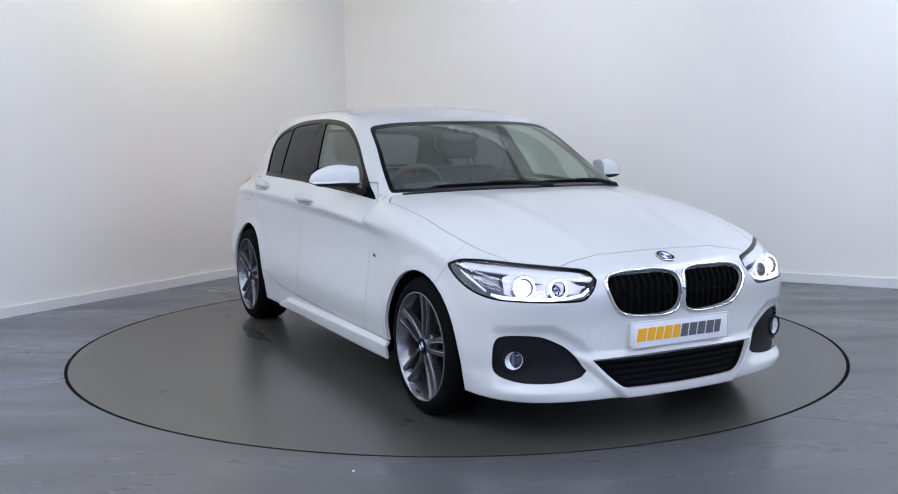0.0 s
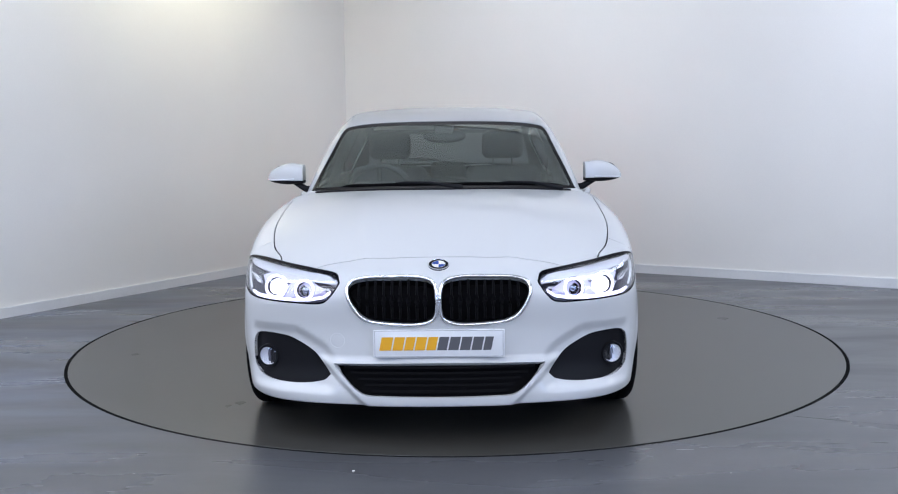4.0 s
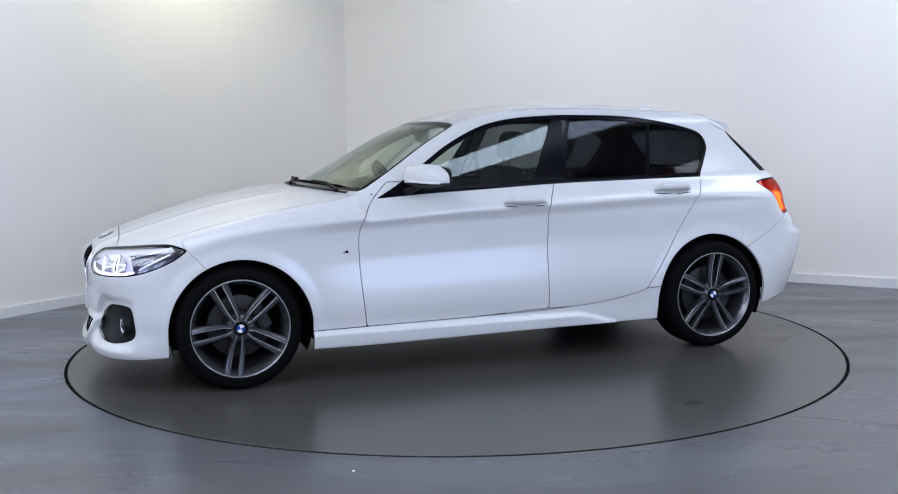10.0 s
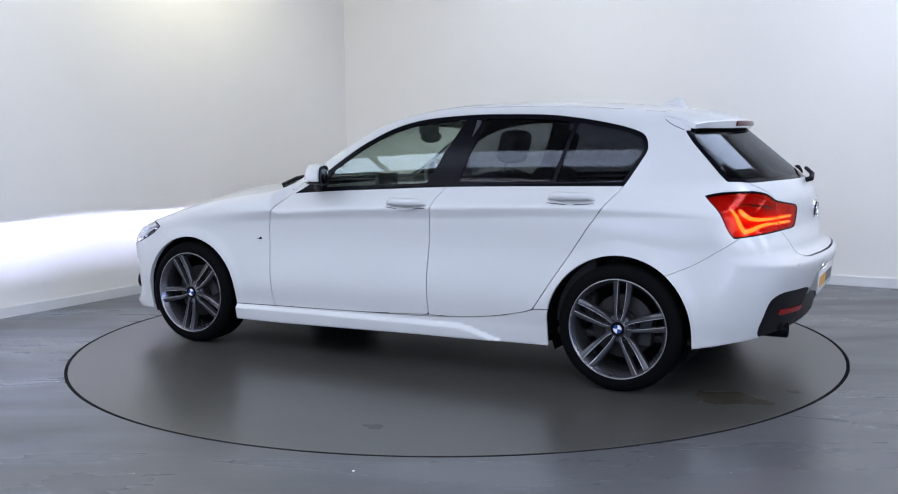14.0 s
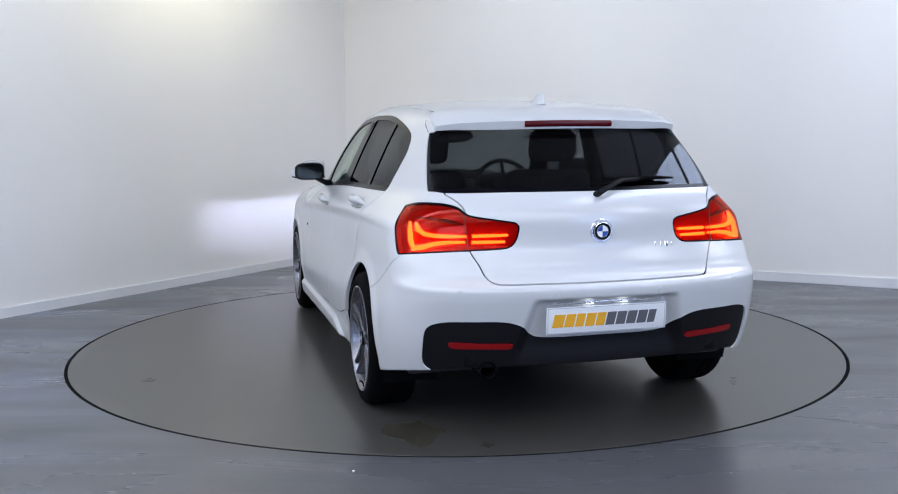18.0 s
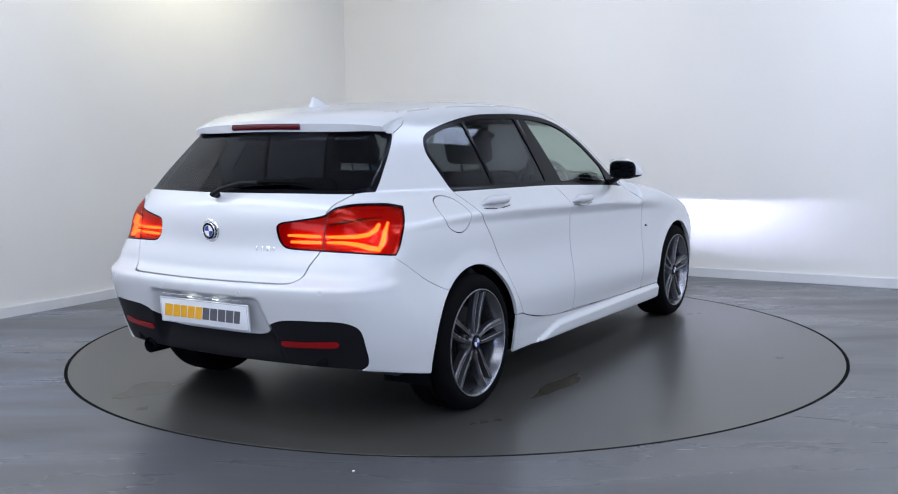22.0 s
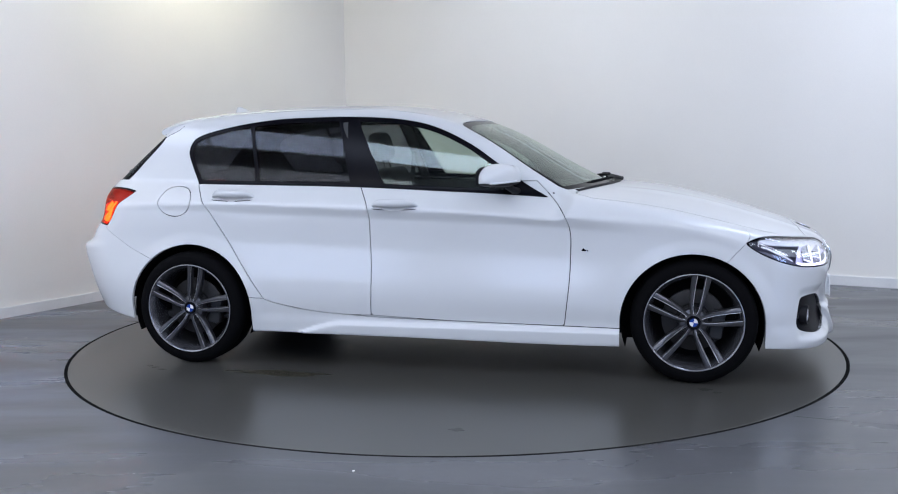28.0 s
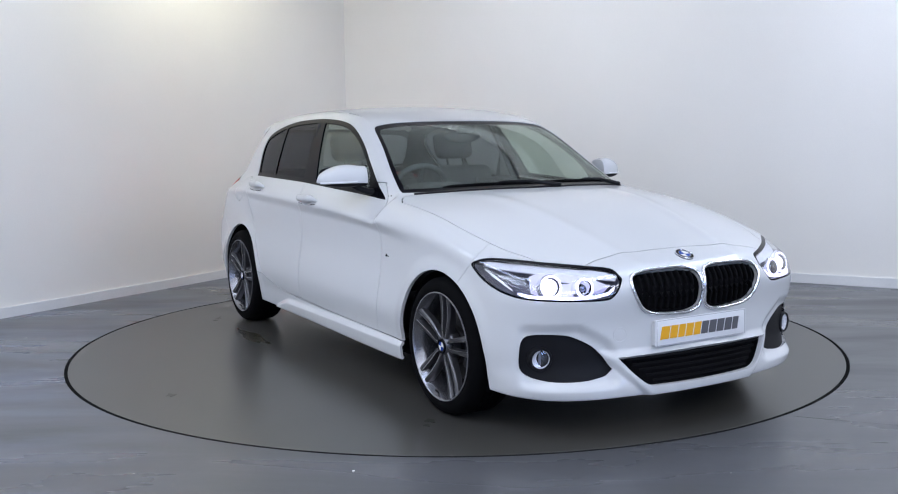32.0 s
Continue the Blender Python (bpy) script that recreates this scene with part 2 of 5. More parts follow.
CHROME = material("chrome", (.86, .87, .89), .18, metal=.86)
BARREL = material("bright rim barrel", (.24, .24, .26), .26, metal=.9, grain=.04, grain_scale=300)
LIP = material("turned rim lip", (.30, .30, .32), .36, metal=.7, grain=.04, grain_scale=400)
STEEL = material("brake steel", (.035, .034, .034), .5, metal=.7, grain=.06, grain_scale=200)
CLOTH = material("dark seat cloth", (.022, .022, .025), .85, grain=.15, grain_scale=500, bump=.0008)
CABIN = material("dark cabin plastic", (.028, .029, .031), .6, grain=.08, grain_scale=300, bump=.0004)
LINING = material("pale roof lining", (.42, .41, .38), .9, grain=.05, grain_scale=400)
CLEAR = glass("clear glass", (.66, .74, .69))
PRIVACY = glass("privacy glass", (.17, .18, .20))
LENS = glass("lamp lens", (.95, .96, .98))
REDLENS = glass("red lamp lens", (.85, .11, .07))
MIRROR = material("mirror glass", (.30, .34, .44), .02, metal=1.0)
BULB = material("headlamp light", (.9, .9, .9), .4, emit=(.74, .76, 1.0), power=6.0)
BEAM = material("dipped beam", (.9, .9, .9), .4, emit=(.60, .66, 1.0), power=1.0e6)
RING = material("daytime ring", (.9, .9, .9), .4, emit=(.66, .64, 1.0), power=1.7)
REDGLOW = material("tail lamp light guide", (.8, .1, .05), .4, emit=(1.0, .40, .06), power=9.5)
REDBODY = material("red reflector", (.16, .004, .005), .3, coat=.4, emit=(1.0, .02, .01), power=.14)
HOUSE = material("lamp reflector", (.13, .13, .17), .30, metal=.5)
HALO = material("glowing lamp bowl", (.5, .5, .55), .4, emit=(.54, .52, 1.0), power=.46)
BRAKE = material("dark red lamp cover", (.085, .002, .006), .25, spec=.3)
BROW = material("silver lamp brow", (.55, .55, .57), .35, grain=.02)
BORDER = material("pale plate border", (.42, .42, .43), .4)
STAIN = material("brown water stain", (.046, .042, .031), .24, grain=.12, grain_scale=8, stain=.2, stain_scale=5)
REDMARK = material("red reflector strip", (.26, .004, .006), .30, spec=.25, grain=.1, grain_scale=200)
RIDGE = material("dark lens ridge", (.03, .002, .002), .4)
PLATE = material("white plate", (.78, .79, .80), .35, grain=.01, coat=.3)
ORANGE = material("orange print", (.85, .42, .02), .4)
GREY = material("dark grey print", (.11, .11, .12), .4)
BLUE = material("blue enamel", (.012, .055, .30), .2, coat=.8)
WHITE = material("white enamel", (.8, .8, .8), .2, coat=.8)


# ---------------------------------------------------------------- mesh helpers
def mesh_object(name, bm, mat, parent=None, label="", smooth=False):
    me = bpy.data.meshes.new(name)
    bmesh.ops.recalc_face_normals(bm, faces=bm.faces[:])
    bm.to_mesh(me)
    bm.free()
    me.materials.append(mat)
    if smooth:
        me.polygons.foreach_set("use_smooth", [True] * len(me.polygons))
        me.set_sharp_from_angle(angle=radians(38))
    ob = new(name, me)
    if parent:
        ob.parent = parent
    if label:
        tagged(ob, label)
    return ob


def part(name, bm, mat, parent, label="", smooth=True):
    return mesh_object(name, bm, mat, parent, label, smooth)


def again(name, ob, m, parent):
    """Another piece on the mesh of ob."""
    o = new(name, ob.data)
    o.parent, o.matrix_basis = parent, m
    return o


def box(x0, x1, y0, y1, z0, z1, bevel=0.0, seg=2, m=None):
    bm = bmesh.new()
    bmesh.ops.create_cube(bm, size=1, matrix=Matrix.Translation(((x0 + x1) / 2, (y0 + y1) / 2, (z0 + z1) / 2)) @ Matrix.Diagonal((x1 - x0, y1 - y0, z1 - z0, 1)))
    if bevel:
        bmesh.ops.bevel(bm, geom=bm.edges[:], offset=bevel, segments=seg, profile=.5, affect="EDGES")
    if m:
        bmesh.ops.transform(bm, matrix=m, verts=bm.verts[:])
    return bm


def lathe(profile, n=64, axis="Y", closed=False):
    """Turns (radius, height) points about an axis."""
    bm = bmesh.new()
    rings = []
    for r, h in profile:
        ring = []
        for i in range(n):
            c, s = math.cos(2 * math.pi * i / n), math.sin(2 * math.pi * i / n)
            ring.append(bm.verts.new((r * c, h, r * s) if axis == "Y" else (r * c, r * s, h) if axis == "Z" else (h, r * c, r * s)))
        rings.append(ring)
    pairs = list(zip(rings, rings[1:])) + ([(rings[-1], rings[0])] if closed else [])
    for p, q in pairs:
        for i in range(n):
            j = (i + 1) % n
            bm.faces.new((p[i], p[j], q[j], q[i]))
    if not closed:
        for ring in (rings[0], rings[-1]):
            if (ring[0].co - ring[n // 2].co).length > 1e-4:
                bm.faces.new(ring)
    bmesh.ops.remove_doubles(bm, verts=bm.verts[:], dist=1e-5)
    return bm


def tube(points, r, n=8, flat=1.0, cap=True):
    """A round bar along points; flat squeezes it."""
    bm = bmesh.new()
    pts = [Vector(p) for p in points]
    rings = []
    for i, p in enumerate(pts):
        d = (pts[min(i + 1, len(pts) - 1)] - pts[max(i - 1, 0)]).normalized()
        u = d.cross(Vector((0, 0, 1)))
        u = u.normalized() if u.length > .05 else d.cross(Vector((0, 1, 0))).normalized()
        v = d.cross(u)
        rr = r[i] if isinstance(r, (list, tuple)) else r
        rings.append([bm.verts.new(p + u * rr * math.cos(2 * math.pi * k / n) + v * rr * flat * math.sin(2 * math.pi * k / n)) for k in range(n)])
    for a, b in zip(rings, rings[1:]):
        for k in range(n):
            bm.faces.new((a[k], a[(k + 1) % n], b[(k + 1) % n], b[k]))
    if cap:
        bm.faces.new(rings[0]), bm.faces.new(rings[-1])
    return bm


def prism(outline, depth, m, bevel=0.0, seg=2):
    """A flat outline (u, v), depth thick towards +w, laid by m."""
    bm = bmesh.new()
    low = [bm.verts.new((u, v, 0)) for u, v in outline]
    f = bm.faces.new(low)
    r = bmesh.ops.extrude_face_region(bm, geom=[f])
    top = [g for g in r["geom"] if isinstance(g, bmesh.types.BMVert)]
    bmesh.ops.translate(bm, verts=top, vec=(0, 0, depth))
    if bevel:
        edges = [e for e in bm.edges if all(v in set(top) for v in e.verts)]
        bmesh.ops.bevel(bm, geom=edges, offset=bevel, segments=seg, profile=.5, affect="EDGES")
    bmesh.ops.transform(bm, matrix=m, verts=bm.verts[:])
    return bm


def wall_box(name, d0, d1, w0, w1, z0, z1, mat, label, parent=None, bevel=0.0):
    bm = box(0, 1, 0, 1, 0, 1)
    for v in bm.verts:
        v.co = room(d0 + (d1 - d0) * v.co.x, w0 + (w1 - w0) * v.co.y, z0 + (z1 - z0) * v.co.z)
    if bevel:
        bmesh.ops.bevel(bm, geom=bm.edges[:], offset=bevel, segments=2, profile=.5, affect="EDGES")
    ob = mesh_object(name, bm, mat, parent)
    if not parent:
        tagged(ob, label, name.split("_")[0], kind="structure")
    return ob


# ---------------------------------------------------------------- room
RADIUS, SLOT = 2.231, .019
bm = bmesh.new()
outer = [bm.verts.new(room(d, w)) for d, w in ((-.3, -.3), (-.3, WIDE + .3), (DEEP + .3, WIDE + .3), (DEEP + .3, -.3))]
ring = [bm.verts.new(((RADIUS + SLOT) * math.cos(a), (RADIUS + SLOT) * math.sin(a), 0)) for a in (2 * math.pi * i / 160 for i in range(160))]
edges = [bm.edges.new((p[i], p[(i + 1) % len(p)])) for p in (outer, ring) for i in range(len(p))]
bmesh.ops.triangle_fill(bm, edges=edges, use_beauty=True)
low = [bm.verts.new(v.co - Vector((0, 0, .06))) for v in ring]
for i in range(160):
    bm.faces.new((ring[i], ring[(i + 1) % 160], low[(i + 1) % 160], low[i]))
tagged(mesh_object("floor", bm, FLOOR), "grey painted concrete floor with scuffs and a round turntable pit", "floor", kind="structure")
tagged(mesh_object("turntable_pit", lathe([(RADIUS + SLOT - .001, -.06), (RADIUS + SLOT - .001, -.058)], 160, "Z"), GAP), "dark bottom of the turntable pit", "pit", kind="structure")

wall_box("wall_left", -.2, DEEP + .2, -.2, 0, 0, HIGH, WALL, "white painted plaster wall with a skirting board")
wall_box("wall_right", -.2, 0, 0, WIDE + .2, 0, HIGH, WALL, "white painted plaster wall with a skirting board")
for wall in ("behind", "side"):
    edges = [0.0] + [v for name, p, q in OPENINGS if name == wall for v in (p, q)] + [WIDE + .2 if wall == "behind" else DEEP]
    for k in range(len(edges) - 1):
        spans = ((0, HIGH),) if k % 2 == 0 else ((0, SILL_Z), (HEAD_Z, HIGH))
        for z0, z1 in spans:
            if wall == "behind":
                wall_box("wall_behind", DEEP, DEEP + .2, edges[k], edges[k + 1], z0, z1, BACKWALL, "plain grey wall with tall daylight openings")
            else:
                wall_box("wall_side", edges[k], edges[k + 1], WIDE, WIDE + .2, z0, z1, BACKWALL, "plain grey wall with a tall daylight opening")
wall_box("ceiling", -.2, DEEP + .2, -.2, WIDE + .2, HIGH, HIGH + .15, CEIL, "plain white ceiling")
wall_box("baseboard_left", .018, DEEP, .0005, .018, 0, .068, SKIRT, "low white painted skirting board", bevel=.004)
wall_box("baseboard_right", .0005, .018, .0005, WIDE, 0, .072, SKIRT, "low white painted skirting board", bevel=.004)
for d, w, power, long, wide in LAMPS:
    lamp = tagged(new("strip_or_fill_light"), "white flat metal tray of a ceiling light strip or added fill panel", "ceiling light", group="ceiling lights")
    lamp.location = room(d, w, HIGH)
    lamp.rotation_euler = (0, 0, math.atan2(ACROSS.y, ACROSS.x))
    part("tray", box(-wide / 2 - .03, wide / 2 + .03, -long / 2 - .03, long / 2 + .03, -.10, 0, .01), SKIRT, lamp)

for d, w, power, warm in UNSEEN_WASHERS:
    lamp = tagged(new("unseen_washer"), "slim white light tray along the wall, added out of view", "ceiling light", group="wall washers")
    lamp.location = room(d, w, HIGH)
    lamp.rotation_euler = (0, 0, math.atan2(ACROSS.y, ACROSS.x) + (math.pi / 2 if w < .96 else 0))
    half = .85 if warm else 1.15
    part("tray", box(-half, half, -.05, .05, -.16, -.10, .01), SKIRT, lamp)
    for x in (-half * .8, half * .8):
        part("hanger", tube([(x, 0, 0), (x, 0, -.11)], .006, 8), SKIRT, lamp)

# ---------------------------------------------------------------- turntable
turntable = tagged(new("turntable"), "round grey floor turntable flush with the concrete", "turntable")
part("plate", lathe([(RADIUS, -.055), (RADIUS, -.001), (RADIUS - .001, 0)], 160, "Z"), DISC, turntable, smooth=False)
# dark ring, nearly flush, stands in for the shade inside the slot
part("rim", lathe([(RADIUS + .0178, -.056), (RADIUS + .0178, -.0008), (RADIUS + .0003, -.0008), (RADIUS + .0003, -.056)], 160, "Z", True), GAP, turntable, "thin dark ring that fills the turntable gap", smooth=False)

# floor joints and small marks
for name, pts, wide in (("floor_joint", ((1.47, -1.745), (1.66, -1.82), (1.90, -1.91), (2.4, -2.05)), .004),):
    bm = bmesh.new()
    rows = [[bm.verts.new((x, y - wide / 2, .0012)), bm.verts.new((x, y + wide / 2, .0012))] for x, y in pts]
    for p, q in zip(rows, rows[1:]):
        bm.faces.new((p[0], q[0], q[1], p[1]))
    tagged(mesh_object(name, bm, GAP), "thin dark joint in the concrete floor", "joint", kind="structure")
rng = random.Random(5)
for x, y, r, mat in ((-.386, -2.392, .006, WALL), (1.0, -2.45, .003, WALL), (-1.2, -2.40, .003, WALL), (2.6, -.6, .006, GAP), (3.0, .55, .006, GAP), (-2.7, .1, .005, WALL)):
    bm = bmesh.new()
    bmesh.ops.create_icosphere(bm, subdivisions=1, radius=r)
    for v in bm.verts:
        v.co = Vector((x + v.co.x * rng.uniform(.7, 1.5), y + v.co.y * rng.uniform(.7, 1.5), max(v.co.z * .35 + r * .2, 0)))
    tagged(mesh_object("paint_chip", bm, mat), "tiny loose chip lying on the floor", "chip", group="floor chips")
for x, y, r in ((-2.058, .433, .022), (1.449, -1.004, .020), (1.50, -1.05, .012), (-1.454, -1.039, .016), (-1.397, -1.075, .014), (-1.50, -1.01, .010), (-.544, 1.79, .03), (.4, -1.85, .02)):
    blot = [(x + r * (1 + .35 * math.sin(3 * t + x * 9)) * math.cos(t) * 1.5, y + r * (1 + .3 * math.cos(4 * t)) * math.sin(t)) for t in (2 * math.pi * i / 24 for i in range(24))]
    part("oil_mark", prism(blot, .0008, Matrix()), OIL, turntable, "dark dried oil mark", smooth=False)
for x, y, rx, ry in ((-1.80, .68, .17, .11), (-.72, -1.05, .26, .05)):
    blot = [(x + rx * (1 + .22 * math.sin(3 * t + x) + .10 * math.sin(7 * t)) * math.cos(t), y + ry * (1 + .25 * math.cos(4 * t + y)) * math.sin(t)) for t in (2 * math.pi * i / 40 for i in range(40))]
    part("water_stain", prism(blot, .0005, Matrix()), STAIN, turntable, "dried brown water stain", smooth=False)


# ---------------------------------------------------------------- the body's skin, meshed once and cut into panels
def skin(cell=.012):
    """The body's surface as points, normals and triangles."""
    lo, hi = np.array([-2.26, -.952, .10]), np.array([2.24, .952, 1.50])
    n = np.ceil((hi - lo) / cell).astype(int) + 1
    gx, gy, gz = (lo[i] + cell * np.arange(n[i]) for i in range(3))
    a = np.sqrt(gy * gy + 1e-6)
    X, Y, Z = gx[:, None, None], gy[None, :, None], gz[None, None, :]
    grids = (half_width(gx[:, None], gz[None, :])[:, None, :], top_height(gx[:, None], a[None, :])[:, :, None],
             front_face(a[:, None], gz[None, :])[None], rear_face(a[:, None], gz[None, :])[None], floor_line(gx)[:, None, None])
    f = body(X, Y, Z, grids)
    s = f < 0
    c = np.zeros(tuple(n - 1), int)
    for i in (0, 1):
        for j in (0, 1):
            for k in (0, 1):
                c += s[i:n[0] - 1 + i, j:n[1] - 1 + j, k:n[2] - 1 + k]
    act = (c > 0) & (c < 8)
    idx = np.full(act.shape, -1)
    idx[act] = np.arange(act.sum())
    cells = np.argwhere(act)
    V = lo + (cells + .5) * cell
    quads = []
    for ax in range(3):
        u, v = [(1, 2), (2, 0), (0, 1)][ax]
        sl0, sl1 = [slice(None)] * 3, [slice(None)] * 3
        sl0[ax], sl1[ax] = slice(0, -1), slice(1, None)
        s0, s1 = s[tuple(sl0)], s[tuple(sl1)]
        e = np.argwhere(s0 != s1)
        e = e[(e[:, u] > 0) & (e[:, v] > 0) & (e[:, u] < n[u] - 1) & (e[:, v] < n[v] - 1)]
        flip = s0[tuple(e.T)]
        q = []
        for du, dv in ((1, 1), (0, 1), (0, 0), (1, 0)):
            o = e.copy()
            o[:, u] -= du
            o[:, v] -= dv
            q.append(idx[tuple(o.T)])
        q = np.stack(q, 1)
        q[~flip] = q[~flip][:, ::-1]
        quads.append(q)
    Q = np.concatenate(quads)
    for _ in range(6):
        g, val = slope(V)
        V = V - np.clip(val / (g * g).sum(1), -.02, .02)[:, None] * g
    g, _ = slope(V)
    N = g / np.linalg.norm(g, axis=1)[:, None]
    d1 = ((V[Q[:, 0]] - V[Q[:, 2]]) ** 2).sum(1)
    d2 = ((V[Q[:, 1]] - V[Q[:, 3]]) ** 2).sum(1)
    T = np.where((d1 < d2)[:, None, None], Q[:, [[0, 1, 2], [0, 2, 3]]], Q[:, [[0, 1, 3], [1, 2, 3]]]).reshape(-1, 3)
    return V, N, T


def slope(V, e=.0015):
    x, y, z = V.T
    f = body(x, y, z)
    return np.stack([(body(x + e, y, z) - body(x - e, y, z)) / (2 * e), (body(x, y + e, z) - body(x, y - e, z)) / (2 * e), (body(x, y, z + e) - body(x, y, z - e)) / (2 * e)], 1), f


def cut(m, d):
    """Parts a mesh along d = 0: the piece below zero, and the rest."""
    V, N, T = m
    if len(T) == 0:
        return m, m
    d = np.where(np.abs(d) < 2e-5, 2e-5, d)
    s = d < 0
    k = s[T].sum(1)
    keep_in, keep_out, mixed = T[k == 3], T[k == 0], T[(k > 0) & (k < 3)]
    verts, norms, made = [], [], {}
    base = len(V)

    def mid(i, j):
        key = (i, j) if i < j else (j, i)
        if key not in made:
            t = d[i] / (d[i] - d[j])
            made[key] = base + len(verts)
            verts.append(V[i] + t * (V[j] - V[i]))
            norms.append(N[i] + t * (N[j] - N[i]))
        return made[key]

    ins, outs = [], []
    for t in mixed.tolist():
        sg = [s[i] for i in t]
        odd = sum(sg) == 1
        i = sg.index(odd)
        a, b, c = t[i], t[(i + 1) % 3], t[(i + 2) % 3]
        ab, ac = mid(a, b), mid(a, c)
        one, two = [(a, ab, ac)], [(ab, b, c), (ab, c, ac)]
        (ins if odd else outs).extend(one)
        (outs if odd else ins).extend(two)
    if verts:
        V, N = np.concatenate([V, np.array(verts)]), np.concatenate([N, np.array(norms)])
    return compact(V, N, np.concatenate([keep_in, np.array(ins, int).reshape(-1, 3)])), compact(V, N, np.concatenate([keep_out, np.array(outs, int).reshape(-1, 3)]))


def compact(V, N, T):
    used = np.unique(T)
    back = np.zeros(len(V), int)
    back[used] = np.arange(len(used))
    return V[used], N[used] / np.maximum(np.linalg.norm(N[used], axis=1), 1e-9)[:, None], back[T]


def outline(points, sharp=(), n=8):
    """A closed smooth outline through points, with corners at the numbers in sharp."""
    p = np.array(points, float)
    m, out = len(p), []
    for i in range(m):
        a, b = p[i], p[(i + 1) % m]
        ta = (b - a) if i in sharp else (b - p[i - 1]) / 2
        tb = (b - a) if (i + 1) % m in sharp else (p[(i + 2) % m] - a) / 2
        lim = np.linalg.norm(b - a)
        ta, tb = (t * min(1, 1.2 * lim / max(np.linalg.norm(t), 1e-9)) for t in (ta, tb))
        for k in range(n):
            t = k / n
            out.append((2 * t ** 3 - 3 * t ** 2 + 1) * a + (t ** 3 - 2 * t ** 2 + t) * ta + (3 * t ** 2 - 2 * t ** 3) * b + (t ** 3 - t ** 2) * tb)
    return np.array(out)


def inside(poly, u, v):
    """Signed distance to a closed outline, below zero within it."""
    best = np.full(u.shape, 1e9)
    odd = np.zeros(u.shape, bool)
    for (ax, ay), (bx, by) in zip(poly, np.roll(poly, -1, 0)):
        ex, ey = bx - ax, by - ay
        l2 = ex * ex + ey * ey
        if l2 < 1e-14:
            continue
        px, py = u - ax, v - ay
        t = np.clip((px * ex + py * ey) / l2, 0, 1)
        best = np.minimum(best, (px - ex * t) ** 2 + (py - ey * t) ** 2)
        if ay != by:
            odd ^= ((ay > v) != (by > v)) & (u < ex * (v - ay) / ey + ax)
    return np.where(odd, -1, 1) * np.sqrt(best)


def side_of(u, v, a, b):
    """Distance from the line a-b, above zero on its left."""
    n = math.hypot(b[0] - a[0], b[1] - a[1])
    return ((b[0] - a[0]) * (v - a[1]) - (b[1] - a[1]) * (u - a[0])) / n


def where(cond, d):
    return np.where(cond, d, 1.0)


def shell(name, m, mat, parent, label="", deep=.012, offset=0.0, side=0, solid=False):
    """A panel from a cut piece: its face, and edges turned in by deep. side 1 or -1 takes the left or the right half alone; solid closes the back."""
    V, N, T = m
    if side:
        keep = V[T][:, :, 1].mean(1) * side > 0
        V, N, T = compact(V, N, T[keep])
    if len(T) == 0:
        return None
    V = V + N * offset
    e = np.concatenate([T[:, [0, 1]], T[:, [1, 2]], T[:, [2, 0]]])
    key = np.sort(e, 1)
    _, inv, cnt = np.unique(key, axis=0, return_inverse=True, return_counts=True)
    rim = e[cnt[inv.ravel()] == 1]
    faces = T.tolist()
    verts, norms = V, N
    if deep and len(rim):
        if solid:
            ids = np.arange(len(V)) + len(V)
            verts, norms = np.concatenate([V, V - N * deep]), np.concatenate([N, -N])
            faces += (T[:, ::-1] + len(V)).tolist()
            faces += [(b, a, int(ids[a]), int(ids[b])) for a, b in rim.tolist()]
        else:
            used = np.unique(rim)
            pos = {int(v): i for i, v in enumerate(used)}
            r = np.stack([V[used], V[used] - N[used] * deep], 0)
            k = len(V)
            verts, norms = np.concatenate([V, r[0], r[1]]), np.concatenate([N, N[used], N[used]])
            faces += [(k + pos[b], k + pos[a], k + len(used) + pos[a], k + len(used) + pos[b]) for a, b in rim.tolist()]
    me = bpy.data.meshes.new(name)
    me.from_pydata(verts.tolist(), [], faces)
    me.materials.append(mat)
    me.polygons.foreach_set("use_smooth", [True] * len(me.polygons))
    if solid or not (deep and len(rim)):
        me.normals_split_custom_set_from_vertices(norms.tolist())
    else:
        loops = np.zeros(len(me.loops), int)
        me.loops.foreach_get("vertex_index", loops)
        per = norms[loops]
        start = len(T) * 3
        fn = np.zeros(len(me.polygons) * 3)
        me.polygons.foreach_get("normal", fn)
        fn = fn.reshape(-1, 3)
        per[start:] = np.repeat(fn[len(T):], 4, 0)
        me.normals_split_custom_set(per.tolist())
    ob = new(name, me)
    ob.parent = parent
    if label:
        tagged(ob, label)
    return ob


# outlines on the body: side view (x, z), front and rear view (|y|, z), round the corners (|y| - x or |y| + x, z), plan (x, |y|)
DLO = outline([(-1.284, .984), (-1.349, 1.097), (-1.377, 1.17), (-1.338, 1.241), (-1.148, 1.295), (-.877, 1.335), (-.608, 1.345), (-.41, 1.345), (-.151, 1.328), (.043, 1.286),
               (.236, 1.197), (.394, 1.092), (.548, .984), (.668, .916), (.4, .934), (.134, .947), (-.332, .968), (-.755, .977)], (0, 13))
